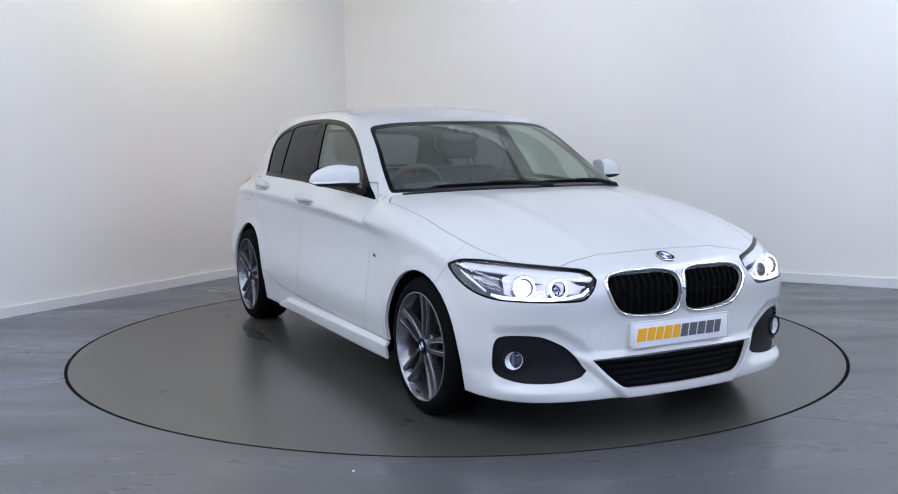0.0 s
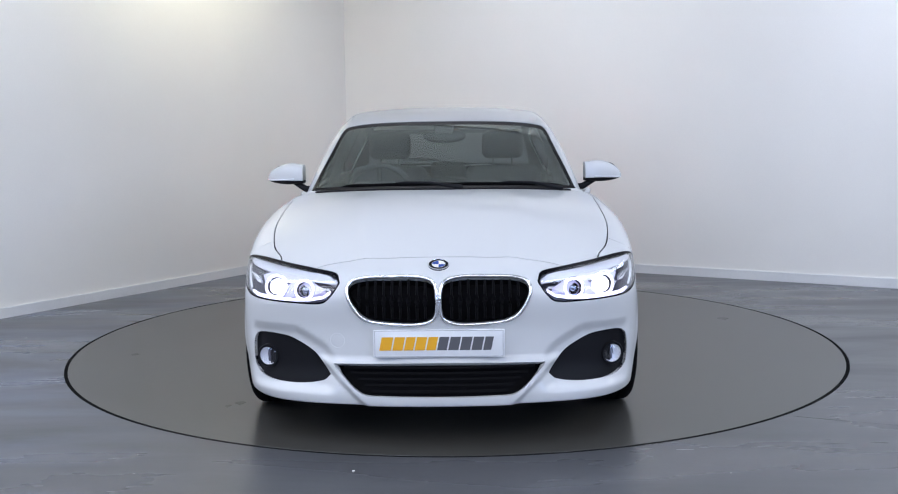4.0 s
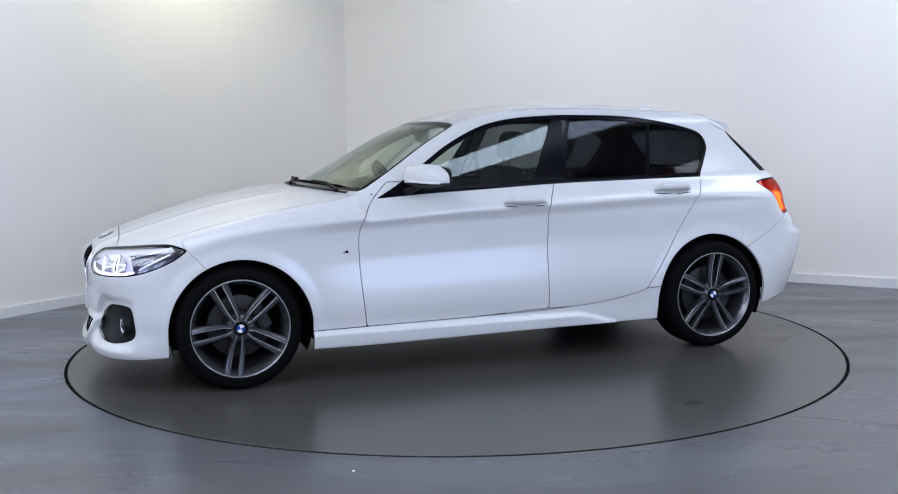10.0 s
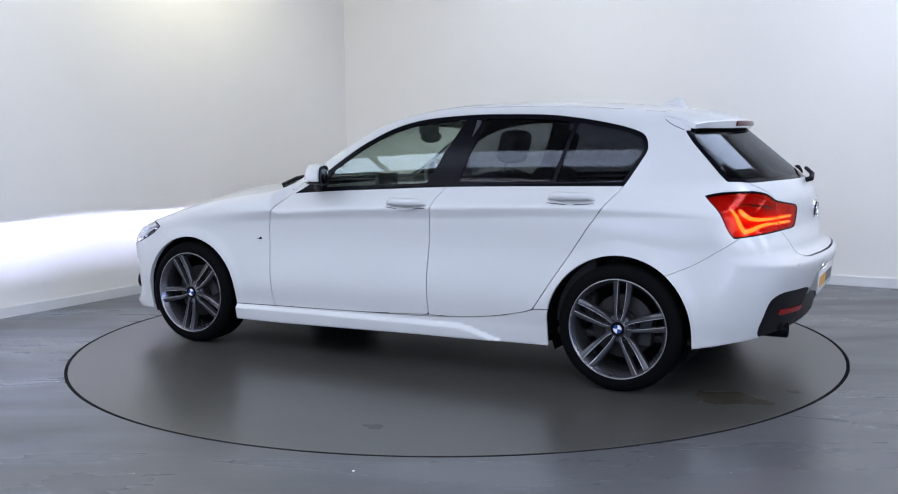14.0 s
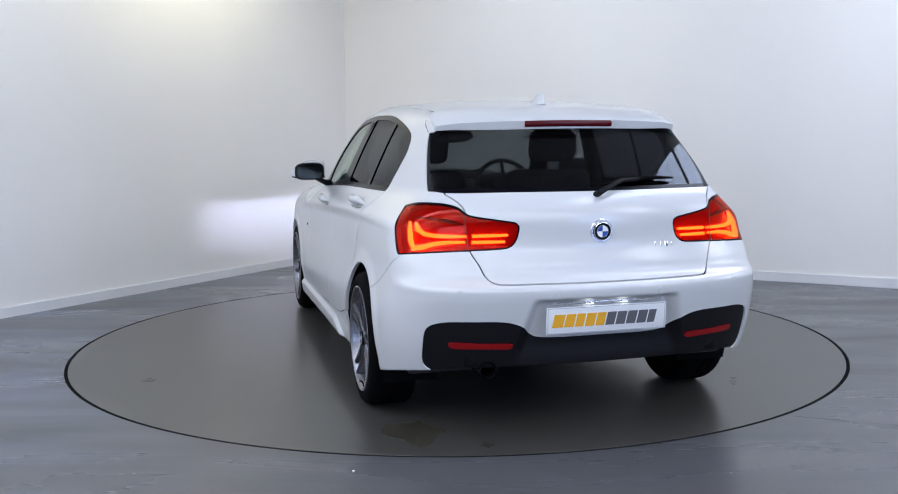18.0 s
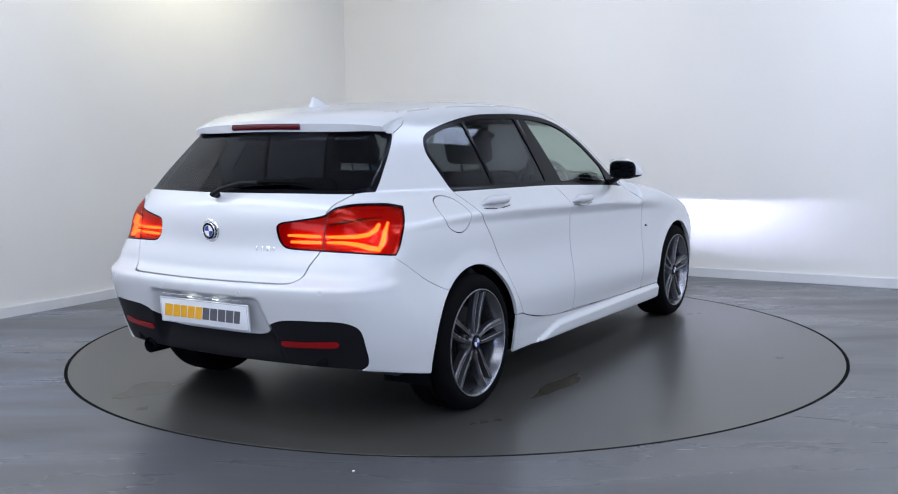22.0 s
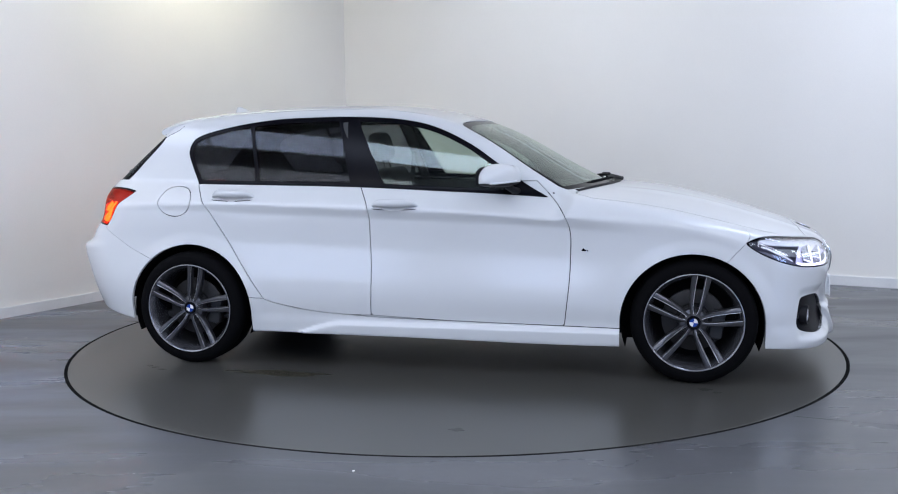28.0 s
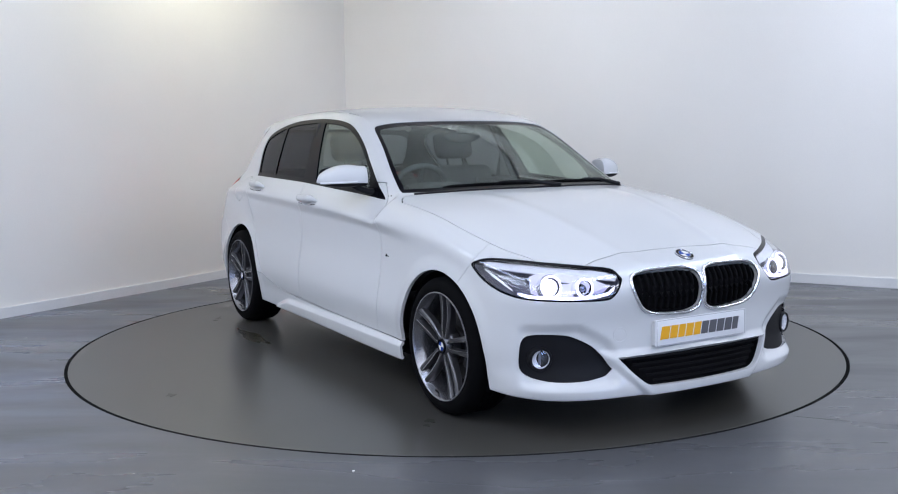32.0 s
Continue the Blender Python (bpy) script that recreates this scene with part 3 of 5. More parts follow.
SCREEN = outline([(-.3, .967), (0, .967), (.36, .965), (.702, .953), (.67, 1.047), (.628, 1.156), (.590, 1.258), (.566, 1.288), (.521, 1.301), (.42, 1.313), (.25, 1.32), (0, 1.322), (-.3, 1.32)], (0, 3, 12))
REARGLASS = outline([(-.3, 1.004), (0, 1.004), (.35, 1.004), (.58, 1.001), (.628, 1.008), (.634, 1.035), (.612, 1.134), (.577, 1.238), (.550, 1.262), (.45, 1.277), (0, 1.287), (-.3, 1.28)], (0, 11))
HEADLAMP = outline([(-1.665, .655), (-1.60, .69), (-1.44, .705), (-1.224, .718), (-1.0, .731), (-.88, .731), (-.80, .714), (-.775, .70), (-.848, .653), (-.965, .61), (-1.11, .584), (-1.3, .576), (-1.45, .572), (-1.60, .574), (-1.65, .61)], (0, 7))
TAILLAMP = outline([(-1.69, .868), (-1.672, .81), (-1.63, .783), (-1.45, .775), (-1.24, .767), (-1.03, .755), (-1.0, .79), (-.955, .898), (-.945, .946), (-1.06, .962), (-1.24, .965), (-1.36, .95), (-1.43, .92), (-1.60, .898), (-1.67, .888)], (5, 8))
KIDNEY = outline([(.361, .605), (.354, .656), (.295, .677), (.19, .681), (.095, .681), (.030, .668), (.009, .632), (.008, .544), (.030, .508), (.096, .492), (.248, .501), (.315, .529)])
INTAKE = outline([(-.3, .341), (0, .341), (.43, .335), (.355, .256), (.30, .216), (.23, .209), (0, .206), (-.3, .206)], (0, 2, 7))
FOGHOLE = outline([(.780, .365), (.768, .42), (.73, .438), (.66, .437), (.598, .425), (.505, .372), (.438, .285), (.47, .258), (.576, .243), (.705, .250), (.770, .282)], (6,))
DIFFUSER = outline([(-.3, .419), (0, .419), (.27, .424), (.345, .476), (.42, .500), (.55, .504), (.66, .501), (.715, .473), (.724, .40), (.715, .315), (.655, .255), (.62, .05), (-.3, .05)], (0, 12))
BONNET = outline([(1.932, -.3), (1.932, 0), (1.932, .296), (1.940, .44), (1.972, .55), (1.895, .65), (1.80, .672), (1.669, .724), (1.446, .760), (1.22, .766), (1.02, .768), (.88, .772), (.80, .70), (.955, .30), (.995, 0), (.955, -.30)], (0, 4, 11, 14))
FRONTDOOR = outline([(-.34, 1.0), (-.331, .968), (-.276, .86), (-.265, .693), (-.258, .513), (-.264, .298), (.206, .280), (.754, .272), (.777, .476), (.784, .62), (.782, .745), (.75, .834), (.683, .917), (.6, 1.0)], (0, 5, 7, 13))
REARDOOR = outline([(-.34, 1.0), (-.331, .968), (-.276, .86), (-.265, .693), (-.258, .513), (-.264, .298), (-.417, .299), (-.608, .316), (-.80, .352), (-.863, .372), (-.99, .561), (-1.133, .777), (-1.244, .928), (-1.283, .990), (-1.25, 1.03)], (0, 5, 9, 14))
TAILGATE = outline([(-.3, .649), (0, .649), (.30, .650), (.445, .652), (.482, .672), (.505, .722), (.534, .785), (.537, .9), (.550, .955), (.60, 1.0), (.55, 1.05), (.54, 1.114), (.50, 1.22), (.49, 1.275), (.45, 1.30), (0, 1.318), (-.3, 1.318)], (0, 9, 16))
REFLECTOR = outline([(.378, .395), (.386, .405), (.50, .408), (.61, .414), (.632, .412), (.618, .391), (.50, .386), (.392, .383)])
FUELCAP = outline([(-1.495, .892), (-1.472, .95), (-1.41, .972), (-1.33, .955), (-1.293, .893), (-1.32, .835), (-1.385, .812), (-1.46, .835)])
SILL = curve([-1.2, -.93, -.863, -.74, -.608, -.417, .206, .754, 1.05, 1.3], [.41, .378, .372, .338, .316, .299, .280, .272, .269, .268])
GLASS_SIDE = curve([1.0, 1.02, 1.083, 1.175, 1.237, 1.27], [-1.765, -1.742, -1.682, -1.597, -1.548, -1.53])
BUMPER_LINE = curve([-1.3, -1.08, -.96, -.845, -.69, -.5], [.80, .762, .708, .645, .584, .53])
ARCHES = ((1.380, .298, .351), (-1.295, .304, .357))
PIVOT = (.003, -.053)                       # where the turntable's axle stands in the car's plan, from its own middle


def arch_distance(x, z):
    return np.minimum(*(np.hypot(x - cx, np.maximum(z - cz, 0)) - r for cx, cz, r in ARCHES))


car = tagged(new("car"), "white five-door hatchback with grey double-spoke wheels and lit lamps", "car")
origin = (PIVOT[0], PIVOT[1], 0)


def placed(ob):
    """A part of the car, in the turntable's space."""
    if ob and ob.parent == car:
        ob.matrix_basis = Matrix.Translation(origin) @ ob.matrix_basis
    return ob


def rear_glass(x, a, z):
    """The rear window, which wraps round the corner of the body."""
    wrap = np.maximum.reduce([(x - GLASS_SIDE(z)) * .74, 1.006 - z, z - 1.250])
    return where(x < -1.45, np.minimum(inside(REARGLASS, a, z), np.where(a > .5, wrap, 1)))


def flat(m):
    x, y, z = m[0].T
    return x, np.abs(y), z


def build_body():
    hull = skin()
    x, a, z = flat(hull)
    _, m = cut(hull, z - floor_line(x) - .006)
    x, a, z = flat(m)
    _, m = cut(m, where(a > .45, arch_distance(x, z)))
    x, a, z = flat(m)
    dlo, m = cut(m, where(a > .4, inside(DLO, x, z)))
    x, a, z = flat(m)
    screen_piece, m = cut(m, where((x > 0) & (x < 1.2), inside(SCREEN, a, z)))
    x, a, z = flat(m)
    rear_piece, m = cut(m, rear_glass(x, a, z))
    x, a, z = flat(m)
    head_piece, m = cut(m, where(x > 1.3, inside(HEADLAMP, a - x, z)))
    x, a, z = flat(m)
    tail_piece, m = cut(m, where(x < -1.3, inside(TAILLAMP, a + x, z)))
    x, a, z = flat(m)
    kidney_piece, m = cut(m, where(x > 1.9, inside(KIDNEY, a, z)))
    x, a, z = flat(m)
    intake_piece, m = cut(m, where(x > 1.8, inside(INTAKE, a, z)))
    x, a, z = flat(m)
    fog_piece, m = cut(m, where(x > 1.5, inside(FOGHOLE, a, z)))
    V, N, T = m
    inner = V - N * .02, N, T
    placed(shell("inner_shell", inner, DARK, car, "dark inner shell", deep=0))
    x, a, z = flat(m)
    diff_piece, m = cut(m, where(x < -1.7, inside(DIFFUSER, a, z)))
    marks, diff_piece = cut(diff_piece, where(flat(diff_piece)[0] < -1.7, inside(REFLECTOR, flat(diff_piece)[1], flat(diff_piece)[2])))
    g = .0022

    def panel(m, dist, g=g):
        one, rest = cut(m, dist(*flat(m)) + g)
        _, rest = cut(rest, dist(*flat(rest)) - g)
        return one, rest

    bonnet, m = panel(m, lambda x, a, z: where((x > .6) & (z > .66), inside(BONNET, x, a)), .0027)
    door_f, m = panel(m, lambda x, a, z: where(a > .5, inside(FRONTDOOR, x, z)))
    door_r, m = panel(m, lambda x, a, z: where(a > .5, inside(REARDOOR, x, z)))
    gate, m = panel(m, lambda x, a, z: where(x < -1.4, inside(TAILGATE, a, z)), .0026)
    one, rest = cut(m, where(m[0][:, 1] < -.5, inside(FUELCAP, m[0][:, 0], m[0][:, 2])) + g)
    cap, (_, m) = one, cut(rest, where(rest[0][:, 1] < -.5, inside(FUELCAP, rest[0][:, 0], rest[0][:, 2])) - g)
    sill, m = panel(m, lambda x, a, z: where((x > -1.0) & (x < 1.1), z - SILL(x)))
    bumper_f, m = panel(m, lambda x, a, z: where((x > 1.3) & (z < .80), -side_of(a - x, z, (-.62, .56), (-.80, .72))), .0010)
    bumper_r, m = panel(m, lambda x, a, z: where((x < -1.4) & (z < .80), z - np.minimum(BUMPER_LINE(a + x), .775)), .0012)
    roof_line = lambda x, a, z: where((z > 1.2) & (x < .10) & (x > -1.48), np.abs(a - (.555 - .03 * (x + .5) ** 2)) - .0035)
    groove, m = cut(m, roof_line(*flat(m)))
    V, N, T = groove
    for side in (1, -1):
        placed(shell("roof_moulding", (V - N * .004, N, T), PAINT, car, "painted roof moulding in a groove", deep=.004, side=side))

    for side in (1, -1):
        placed(shell("front_door", door_f, PAINT, car, "white front door panel", side=side))
        placed(shell("rear_door", door_r, PAINT, car, "white rear door panel", side=side))
        placed(shell("sill", sill, PAINT, car, "white side skirt", side=side))
    placed(shell("bonnet", bonnet, PAINT, car, "smooth white bonnet"))
    placed(shell("tailgate", gate, PAINT, car, "white tailgate around the rear window"))
    placed(shell("fuel_flap", cap, PAINT, car, "round white fuel flap", side=-1))
    placed(shell("front_bumper", bumper_f, PAINT, car, "white front bumper with intakes", deep=.025))
    placed(shell("rear_bumper", bumper_r, PAINT, car, "white rear bumper", deep=.016))
    placed(shell("body_sides", m, PAINT, car, "white wings, pillars and roof", deep=.016))
    placed(shell("rear_diffuser", diff_piece, BLACK, car, "black plastic lower rear bumper", deep=.03, offset=-.006))

    # glass
    for name, piece, dist, mat, label, band in (("windscreen", screen_piece, lambda x, a, z: inside(SCREEN, a, z), CLEAR, "clear windscreen", .018), ("rear_window", rear_piece, rear_glass, PRIVACY, "dark tinted rear window", .018)):
        pane, frit = cut(piece, dist(*flat(piece)) + band)
        placed(shell(name, pane, mat, car, label, deep=.004, offset=-.004, solid=True)).visible_shadow = False
        placed(shell(name + "_edge", frit, GLOSS, car, "black glass edge", deep=.006, offset=-.004))
    trim = dlo
    quarter_bar = lambda x, z: side_of(x, z, (-.92, .982), (-.999, 1.285))          # above zero behind the bar
    kinds = (("front_window", lambda x, z: np.maximum.reduce([inside(DLO, x, z) + .024, side_of(x, z, (-.199, .965), (-.384, 1.325)), -side_of(x, z, (.47, .93), (.40, 1.09))]), CLEAR, "clear front side window"),
             ("rear_side_window", lambda x, z: np.maximum.reduce([inside(DLO, x, z) + .024, -side_of(x, z, (-.389, .971), (-.503, 1.34)), quarter_bar(x, z) + .010]), PRIVACY, "dark tinted side window"),
             ("quarter_window", lambda x, z: np.maximum.reduce([inside(DLO, x, z) + .022, -quarter_bar(x, z) + .010]), PRIVACY, "dark tinted quarter window"))
    for name, dist, mat, label in kinds:
        x, a, z = flat(trim)
        pane, trim = cut(trim, dist(x, z))
        for side in (1, -1):
            placed(shell(name, pane, mat, car, label, deep=.004, offset=-.007, side=side, solid=True)).visible_shadow = False
    for side in (1, -1):
        placed(shell("window_trim", trim, GLOSS, car, "gloss black window surround", deep=.012, offset=-.002, side=side))
    return head_piece, tail_piece, kidney_piece, intake_piece, fog_piece, marks


pieces = build_body()


# ---------------------------------------------------------------- wheels
WHEELS = [(1.389, .868, 1), (1.389, -.868, -1), (-1.301, .872, 1), (-1.301, -.872, -1)]
TYRE_R = .309


def spoke_arm(lean):
    """One arm of a double spoke, pointing up from the hub, deep behind and narrow in front."""
    bm = bmesh.new()
    rings = []
    for r, u, y, w, d in ((.030, .010, -.024, .010, .040), (.046, .0165, -.021, .0080, .040), (.066, .0215, -.019, .0085, .040), (.095, .0255, -.020, .0092, .036), (.140, .0295, -.019, .0112, .032), (.185, .0320, -.014, .0125, .030), (.215, .0325, -.009, .0135, .030), (.234, .0330, -.006, .0145, .028)):
        c = u * lean
        rings.append([bm.verts.new((c + k * w, y - dd, r)) for k, dd in ((-.95, .006), (-.62 if lean > 0 else -.35, 0), (.35 if lean > 0 else .62, 0), (.95, .006), (1.15, d), (-1.15, d))])
    for a, b in zip(rings, rings[1:]):
        for i in range(6):
            bm.faces.new((a[i], a[(i + 1) % 6], b[(i + 1) % 6], b[i]))
    bm.faces.new(rings[0]), bm.faces.new(rings[-1])
    return bm


def build_wheel():
    """A wheel about its hub, its outer face towards +y at y = 0."""
    w = new("wheel")
    tyre = lathe([(.234, -.012), (.242, -.004), (.255, .000), (.272, -.001), (.285, -.005), (.298, -.016), (.306, -.032), (.309, -.05), (.309, -.068), (.303, -.070), (.303, -.078), (.309, -.080), (.309, -.104), (.303, -.106), (.303, -.114), (.309, -.116), (.309, -.15), (.307, -.19), (.298, -.208), (.27, -.22), (.236, -.215), (.230, -.11)], 96, "Y", True)
    part("tyre", tyre, RUBBER, w, "black low-profile tyre")
    rim = lathe([(.242, -.006), (.242, -.0005), (.238, .0005), (.234, -.003), (.231, -.012), (.224, -.020), (.214, -.05), (.208, -.10), (.206, -.20), (.236, -.215), (.238, -.20), (.214, -.16), (.222, -.04), (.236, -.02)], 96, "Y", True)
    part("rim", rim, BARREL, w, "grey alloy rim")
    part("rim_lip", lathe([(.2425, -.004), (.2425, .0005), (.240, .0014), (.2385, .0004), (.2385, -.004)], 96, "Y", True), LIP, w, "bright machined rim lip")
    arms = [part("spoke", spoke_arm(s), ALLOY, w, "grey double-spoke arm") for s in (1, -1)]
    for k in range(5):
        for arm in arms:
            if k == 0:
                arm.matrix_basis = pose(0, 0, 0)
            else:
                again("spoke", arm, pose(0, 0, 0, 0, 72 * k, 0), w)
    faces = []
    for s in (1, -1):
        face = bmesh.new()
        rows = [[face.verts.new((u * s + k * .0016, y - .0012, r)) for k in (-1, 1)] for r, u, y in ((.040, .0085, -.021), (.048, .0098, -.021), (.066, .0150, -.019), (.095, .0178, -.020), (.140, .0200, -.019), (.185, .0215, -.014), (.215, .0215, -.009), (.230, .0215, -.007))]
        for p, q in zip(rows, rows[1:]):
            face.faces.new((p[0], p[1], q[1], q[0]))
        bmesh.ops.solidify(face, geom=face.faces[:], thickness=.0012)
        faces.append(part("machined_face", face, BRIGHT, w, "bright machined spoke face", smooth=False))
    for k in range(1, 5):
        for face in faces:
            again("machined_face", face, pose(0, 0, 0, 0, 72 * k, 0), w)
    hub = part("hub", lathe([(.070, -.075), (.070, -.042), (.064, -.034), (.044, -.030), (.038, -.021), (.034, -.017)], 40, "Y"), ALLOY, w, "grey wheel hub")
    bolt = part("wheel_bolt", lathe([(.0105, -.030), (.0105, -.016), (.008, -.014), (.004, -.018)], 10, "Y"), STEEL, w)
    for k in range(5):
        m = Matrix.Translation((.058 * math.sin(radians(72 * k)), -.012, .058 * math.cos(radians(72 * k))))
        if k == 0:
            bolt.matrix_basis = m
        else:
            again("wheel_bolt", bolt, m, w)
    m = facing((0, -.016, 0), (0, 1, 0))
    cap = part("centre_cap", moved(lathe([(.034, -.006), (.034, .003), (.031, .006), (.022, .0055), (.020, .004)], 32, "Z"), m), GLOSS, w, "round hub cap with blue and white quarters")
    for k in range(4):
        arc = [(0, 0)] + [(.0205 * math.cos(radians(90 * k + 90 * i / 6)), .0205 * math.sin(radians(90 * k + 90 * i / 6))) for i in range(7)]
        part("quarter", prism(arc, .0055, m), WHITE if k % 2 == 0 else BLUE, cap)
    part("brake_disc", lathe([(.155, -.118), (.155, -.096), (.152, -.094), (.085, -.094), (.080, -.080), (.030, -.078)], 48, "Y"), STEEL, w, "steel brake disc")
    part("caliper", box(-.150, -.085, -.150, -.075, -.075, .075, .012), CABIN, w, "dark brake caliper")
    # added dark disc shuts the rim's back, in place of the shade there
    part("rim_shade_disc", lathe([(.232, -.218), (.232, -.214), (.04, -.206), (.002, -.206)], 40, "Y"), DARK, w, "dark disc for the shade behind the rim")
    part("valve", tube([(.012, -.020, -.222), (.010, -.004, -.212)], .004, 8), BLACK, w)
    return w


def facing(p, n, up=Vector((0, 0, 1))):
    """A frame at p whose z axis is n and whose y axis is upright."""
    z = Vector(n).normalized()
    x = up.cross(z).normalized()
    y = z.cross(x)
    m = Matrix((x, y, z)).transposed().to_4x4()
    return Matrix.Translation(p) @ m


def moved(bm, m):
    bmesh.ops.transform(bm, matrix=m, verts=bm.verts[:])
    return bm


wheel = build_wheel()
wheel.parent = car
for i, (wx, wy, s) in enumerate(WHEELS):
    m = Matrix.Translation((wx + origin[0], wy + origin[1], TYRE_R)) @ pose(0, 0, 0, 0, (26, -9, -6, -10)[i], 0 if s > 0 else 180)
    if i == 0:
        wheel.matrix_basis = m
    else:
        copy_thing(wheel, m)


# ---------------------------------------------------------------- wheel housings and underfloor
def housing(cx, cz, r, side):
    bm = bmesh.new()
    n = 26
    ring = [(cx + r * math.cos(radians(t)), cz + r * math.sin(radians(t))) for t in np.linspace(-22, 202, n)]
    rows = [[bm.verts.new((x, side * y, z)) for x, z in ring] for y in (.825, .78, .58)]
    for a, b in zip(rows, rows[1:]):
        for i in range(n - 1):
            bm.faces.new((a[i], a[i + 1], b[i + 1], b[i]))
    bm.faces.new(rows[-1])
    return bm


for cx, cz, r in ARCHES:
    for side in (1, -1):
        placed(part("wheel_housing", housing(cx, cz, r - .003, side), DARK, car, "dark wheel housing"))
placed(part("underfloor", box(-.90, 1.00, -.80, .80, .185, .215, .01), DARK, car, "dark underfloor"))
placed(part("front_underfloor", box(1.00, 2.00, -.56, .56, .185, .26, .01), DARK, car, "dark front underfloor"))
placed(part("rear_underfloor", box(-2.00, -.90, -.56, .56, .31, .37, .01), DARK, car, "dark rear underfloor"))


# ---------------------------------------------------------------- finding places on the body
def outward(p):
    g, _ = slope(np.array([p], float))
    return Vector(g[0]).normalized()


def bisect(f, lo, hi):
    for _ in range(16):
        mid = (lo + hi) / 2
        if float(body(*(np.float64(v) for v in f(mid)))) < 0:
            lo = mid
        else:
            hi = mid
    return Vector(f(lo))


def on_flank(x, z, side):
    return bisect(lambda s: (x, side * s, z), .2, 1.1)


def on_front(y, z):
    return bisect(lambda s: (s, y, z), 1.2, 2.4)


def on_rear(y, z):
    return bisect(lambda s: (-s, y, z), 1.2, 2.4)


def on_top(x, y):
    return bisect(lambda s: (x, y, s), .5, 1.6)


def on_front_corner(h, z, side):
    """h is |y| - x."""
    return bisect(lambda s: (s - h / 2, side * (s + h / 2), z), .45 - h / 4, 2.0)


def on_rear_corner(h, z, side):
    """h is |y| + x."""
    return bisect(lambda s: (h / 2 - s, side * (h / 2 + s), z), -h / 2 + .05, 2.0)


def car_part(name, bm, mat, label="", parent=None, smooth=True):
    ob = part(name, bm, mat, parent or car, label, smooth)
    return placed(ob) if parent is None else ob


def disc(r, h0, h1, n=32, bevel=0.0):
    b = min(bevel, r * .4)
    return lathe([(r, h0), (r, h1 - b), (r - b, h1)] if b else [(r, h0), (r, h1)], n, "Z")


def joined(*bms):
    out = bmesh.new()
    for b in bms:
        me = bpy.data.meshes.new("tmp")
        b.to_mesh(me)
        b.free()
        out.from_mesh(me)
        bpy.data.meshes.remove(me)
    return out


head_piece, tail_piece, kidney_piece, intake_piece, fog_piece, diff_marks = pieces


# ---------------------------------------------------------------- round emblem: a dark ring about four quarters
def emblem(name, m, r, parent=None, rim=True):
    base = car_part(name, moved(joined(lathe([(r, -.004), (r, .004), (r * .95, .006), (r * .66, .006), (r * .62, .003)], 40, "Z")), m), GLOSS, "round emblem with blue and white quarters", parent)
    for k in range(4):
        arc = [(0, 0)] + [(r * .64 * math.cos(radians(90 * k + 90 * i / 8)), r * .64 * math.sin(radians(90 * k + 90 * i / 8))) for i in range(9)]
        q = part("quarter", prism(arc, .0055, m), WHITE if k % 2 == 0 else BLUE, base)
    if rim:
        part("ring", moved(lathe([(r * 1.0, .002), (r * 1.0, .0065), (r * .955, .0072), (r * .94, .006)], 40, "Z", True), m), CHROME, base)
        part("inner_ring", moved(lathe([(r * .68, .002), (r * .68, .0068), (r * .64, .0068), (r * .64, .002)], 40, "Z", True), m), CHROME, base)
    return base


p = on_front(0, .716)
emblem("front_emblem", facing(p, outward(p)), .041)
p = on_rear(0, .846)
n = outward(p)
car_part("emblem_button", moved(disc(.049, -.003, .005, 40, .003), facing(p, n)), CHROME, "satin chrome emblem surround")
emblem("rear_emblem", facing(p + n * .007, n), .0365)


# ---------------------------------------------------------------- number plates, with bars for the lettering
def number_plate(name, m):
    plate = car_part(name, moved(box(-.26, .26, -.0555, .0555, 0, .008, .003), m), PLATE, "white dealer plate with orange and grey bars")
    part("plate_border", joined(*(moved(box(x0, x1, y0, y1, .0075, .0088), m) for x0, x1, y0, y1 in ((-.254, .254, -.0525, -.0505), (-.254, .254, .0505, .0525), (-.2545, -.2525, -.0525, .0525), (.2525, .2545, -.0525, .0525)))), BORDER, plate)
    wide = [.052, .046, .042, .046, .043, .044, .046, .046, .046, .038]
    x = -.231
    for i, w in enumerate(wide):
        s = .011
        bar = [(x - s / 2, -.0265), (x + w - .006 - s / 2, -.0265), (x + w - .006 + s / 2, .0265), (x + s / 2, .0265)]
        part("letter_bar", prism(bar, .0018, m @ Matrix.Translation((0, 0, .0078))), ORANGE if i < 5 else GREY, plate, smooth=False)
        x += w
    return plate


pf = on_front(0, .419)
number_plate("front_number_plate", facing((pf.x + .006, 0, .419), (1, 0, .03)))
number_plate("rear_number_plate", facing((-2.116, 0, .499), (-1, 0, -.09)))
car_part("front_plate_holder", moved(box(-.255, .255, -.05, .05, -.055, .0, .004), facing((pf.x + .006, 0, .419), (1, 0, .03))), PAINT, "white plate holder")
car_part("rear_plate_holder", moved(box(-.235, .235, -.045, .045, -.03, .0, .004), facing((-2.116, 0, .499), (-1, 0, -.09))), PAINT)
car_part("plate_strip", moved(box(-.235, .235, -.004, .004, 0, .006, .002), facing((-2.128, 0, .5705), (-1, 0, -.2))), CHROME, "thin chrome strip above the plate")
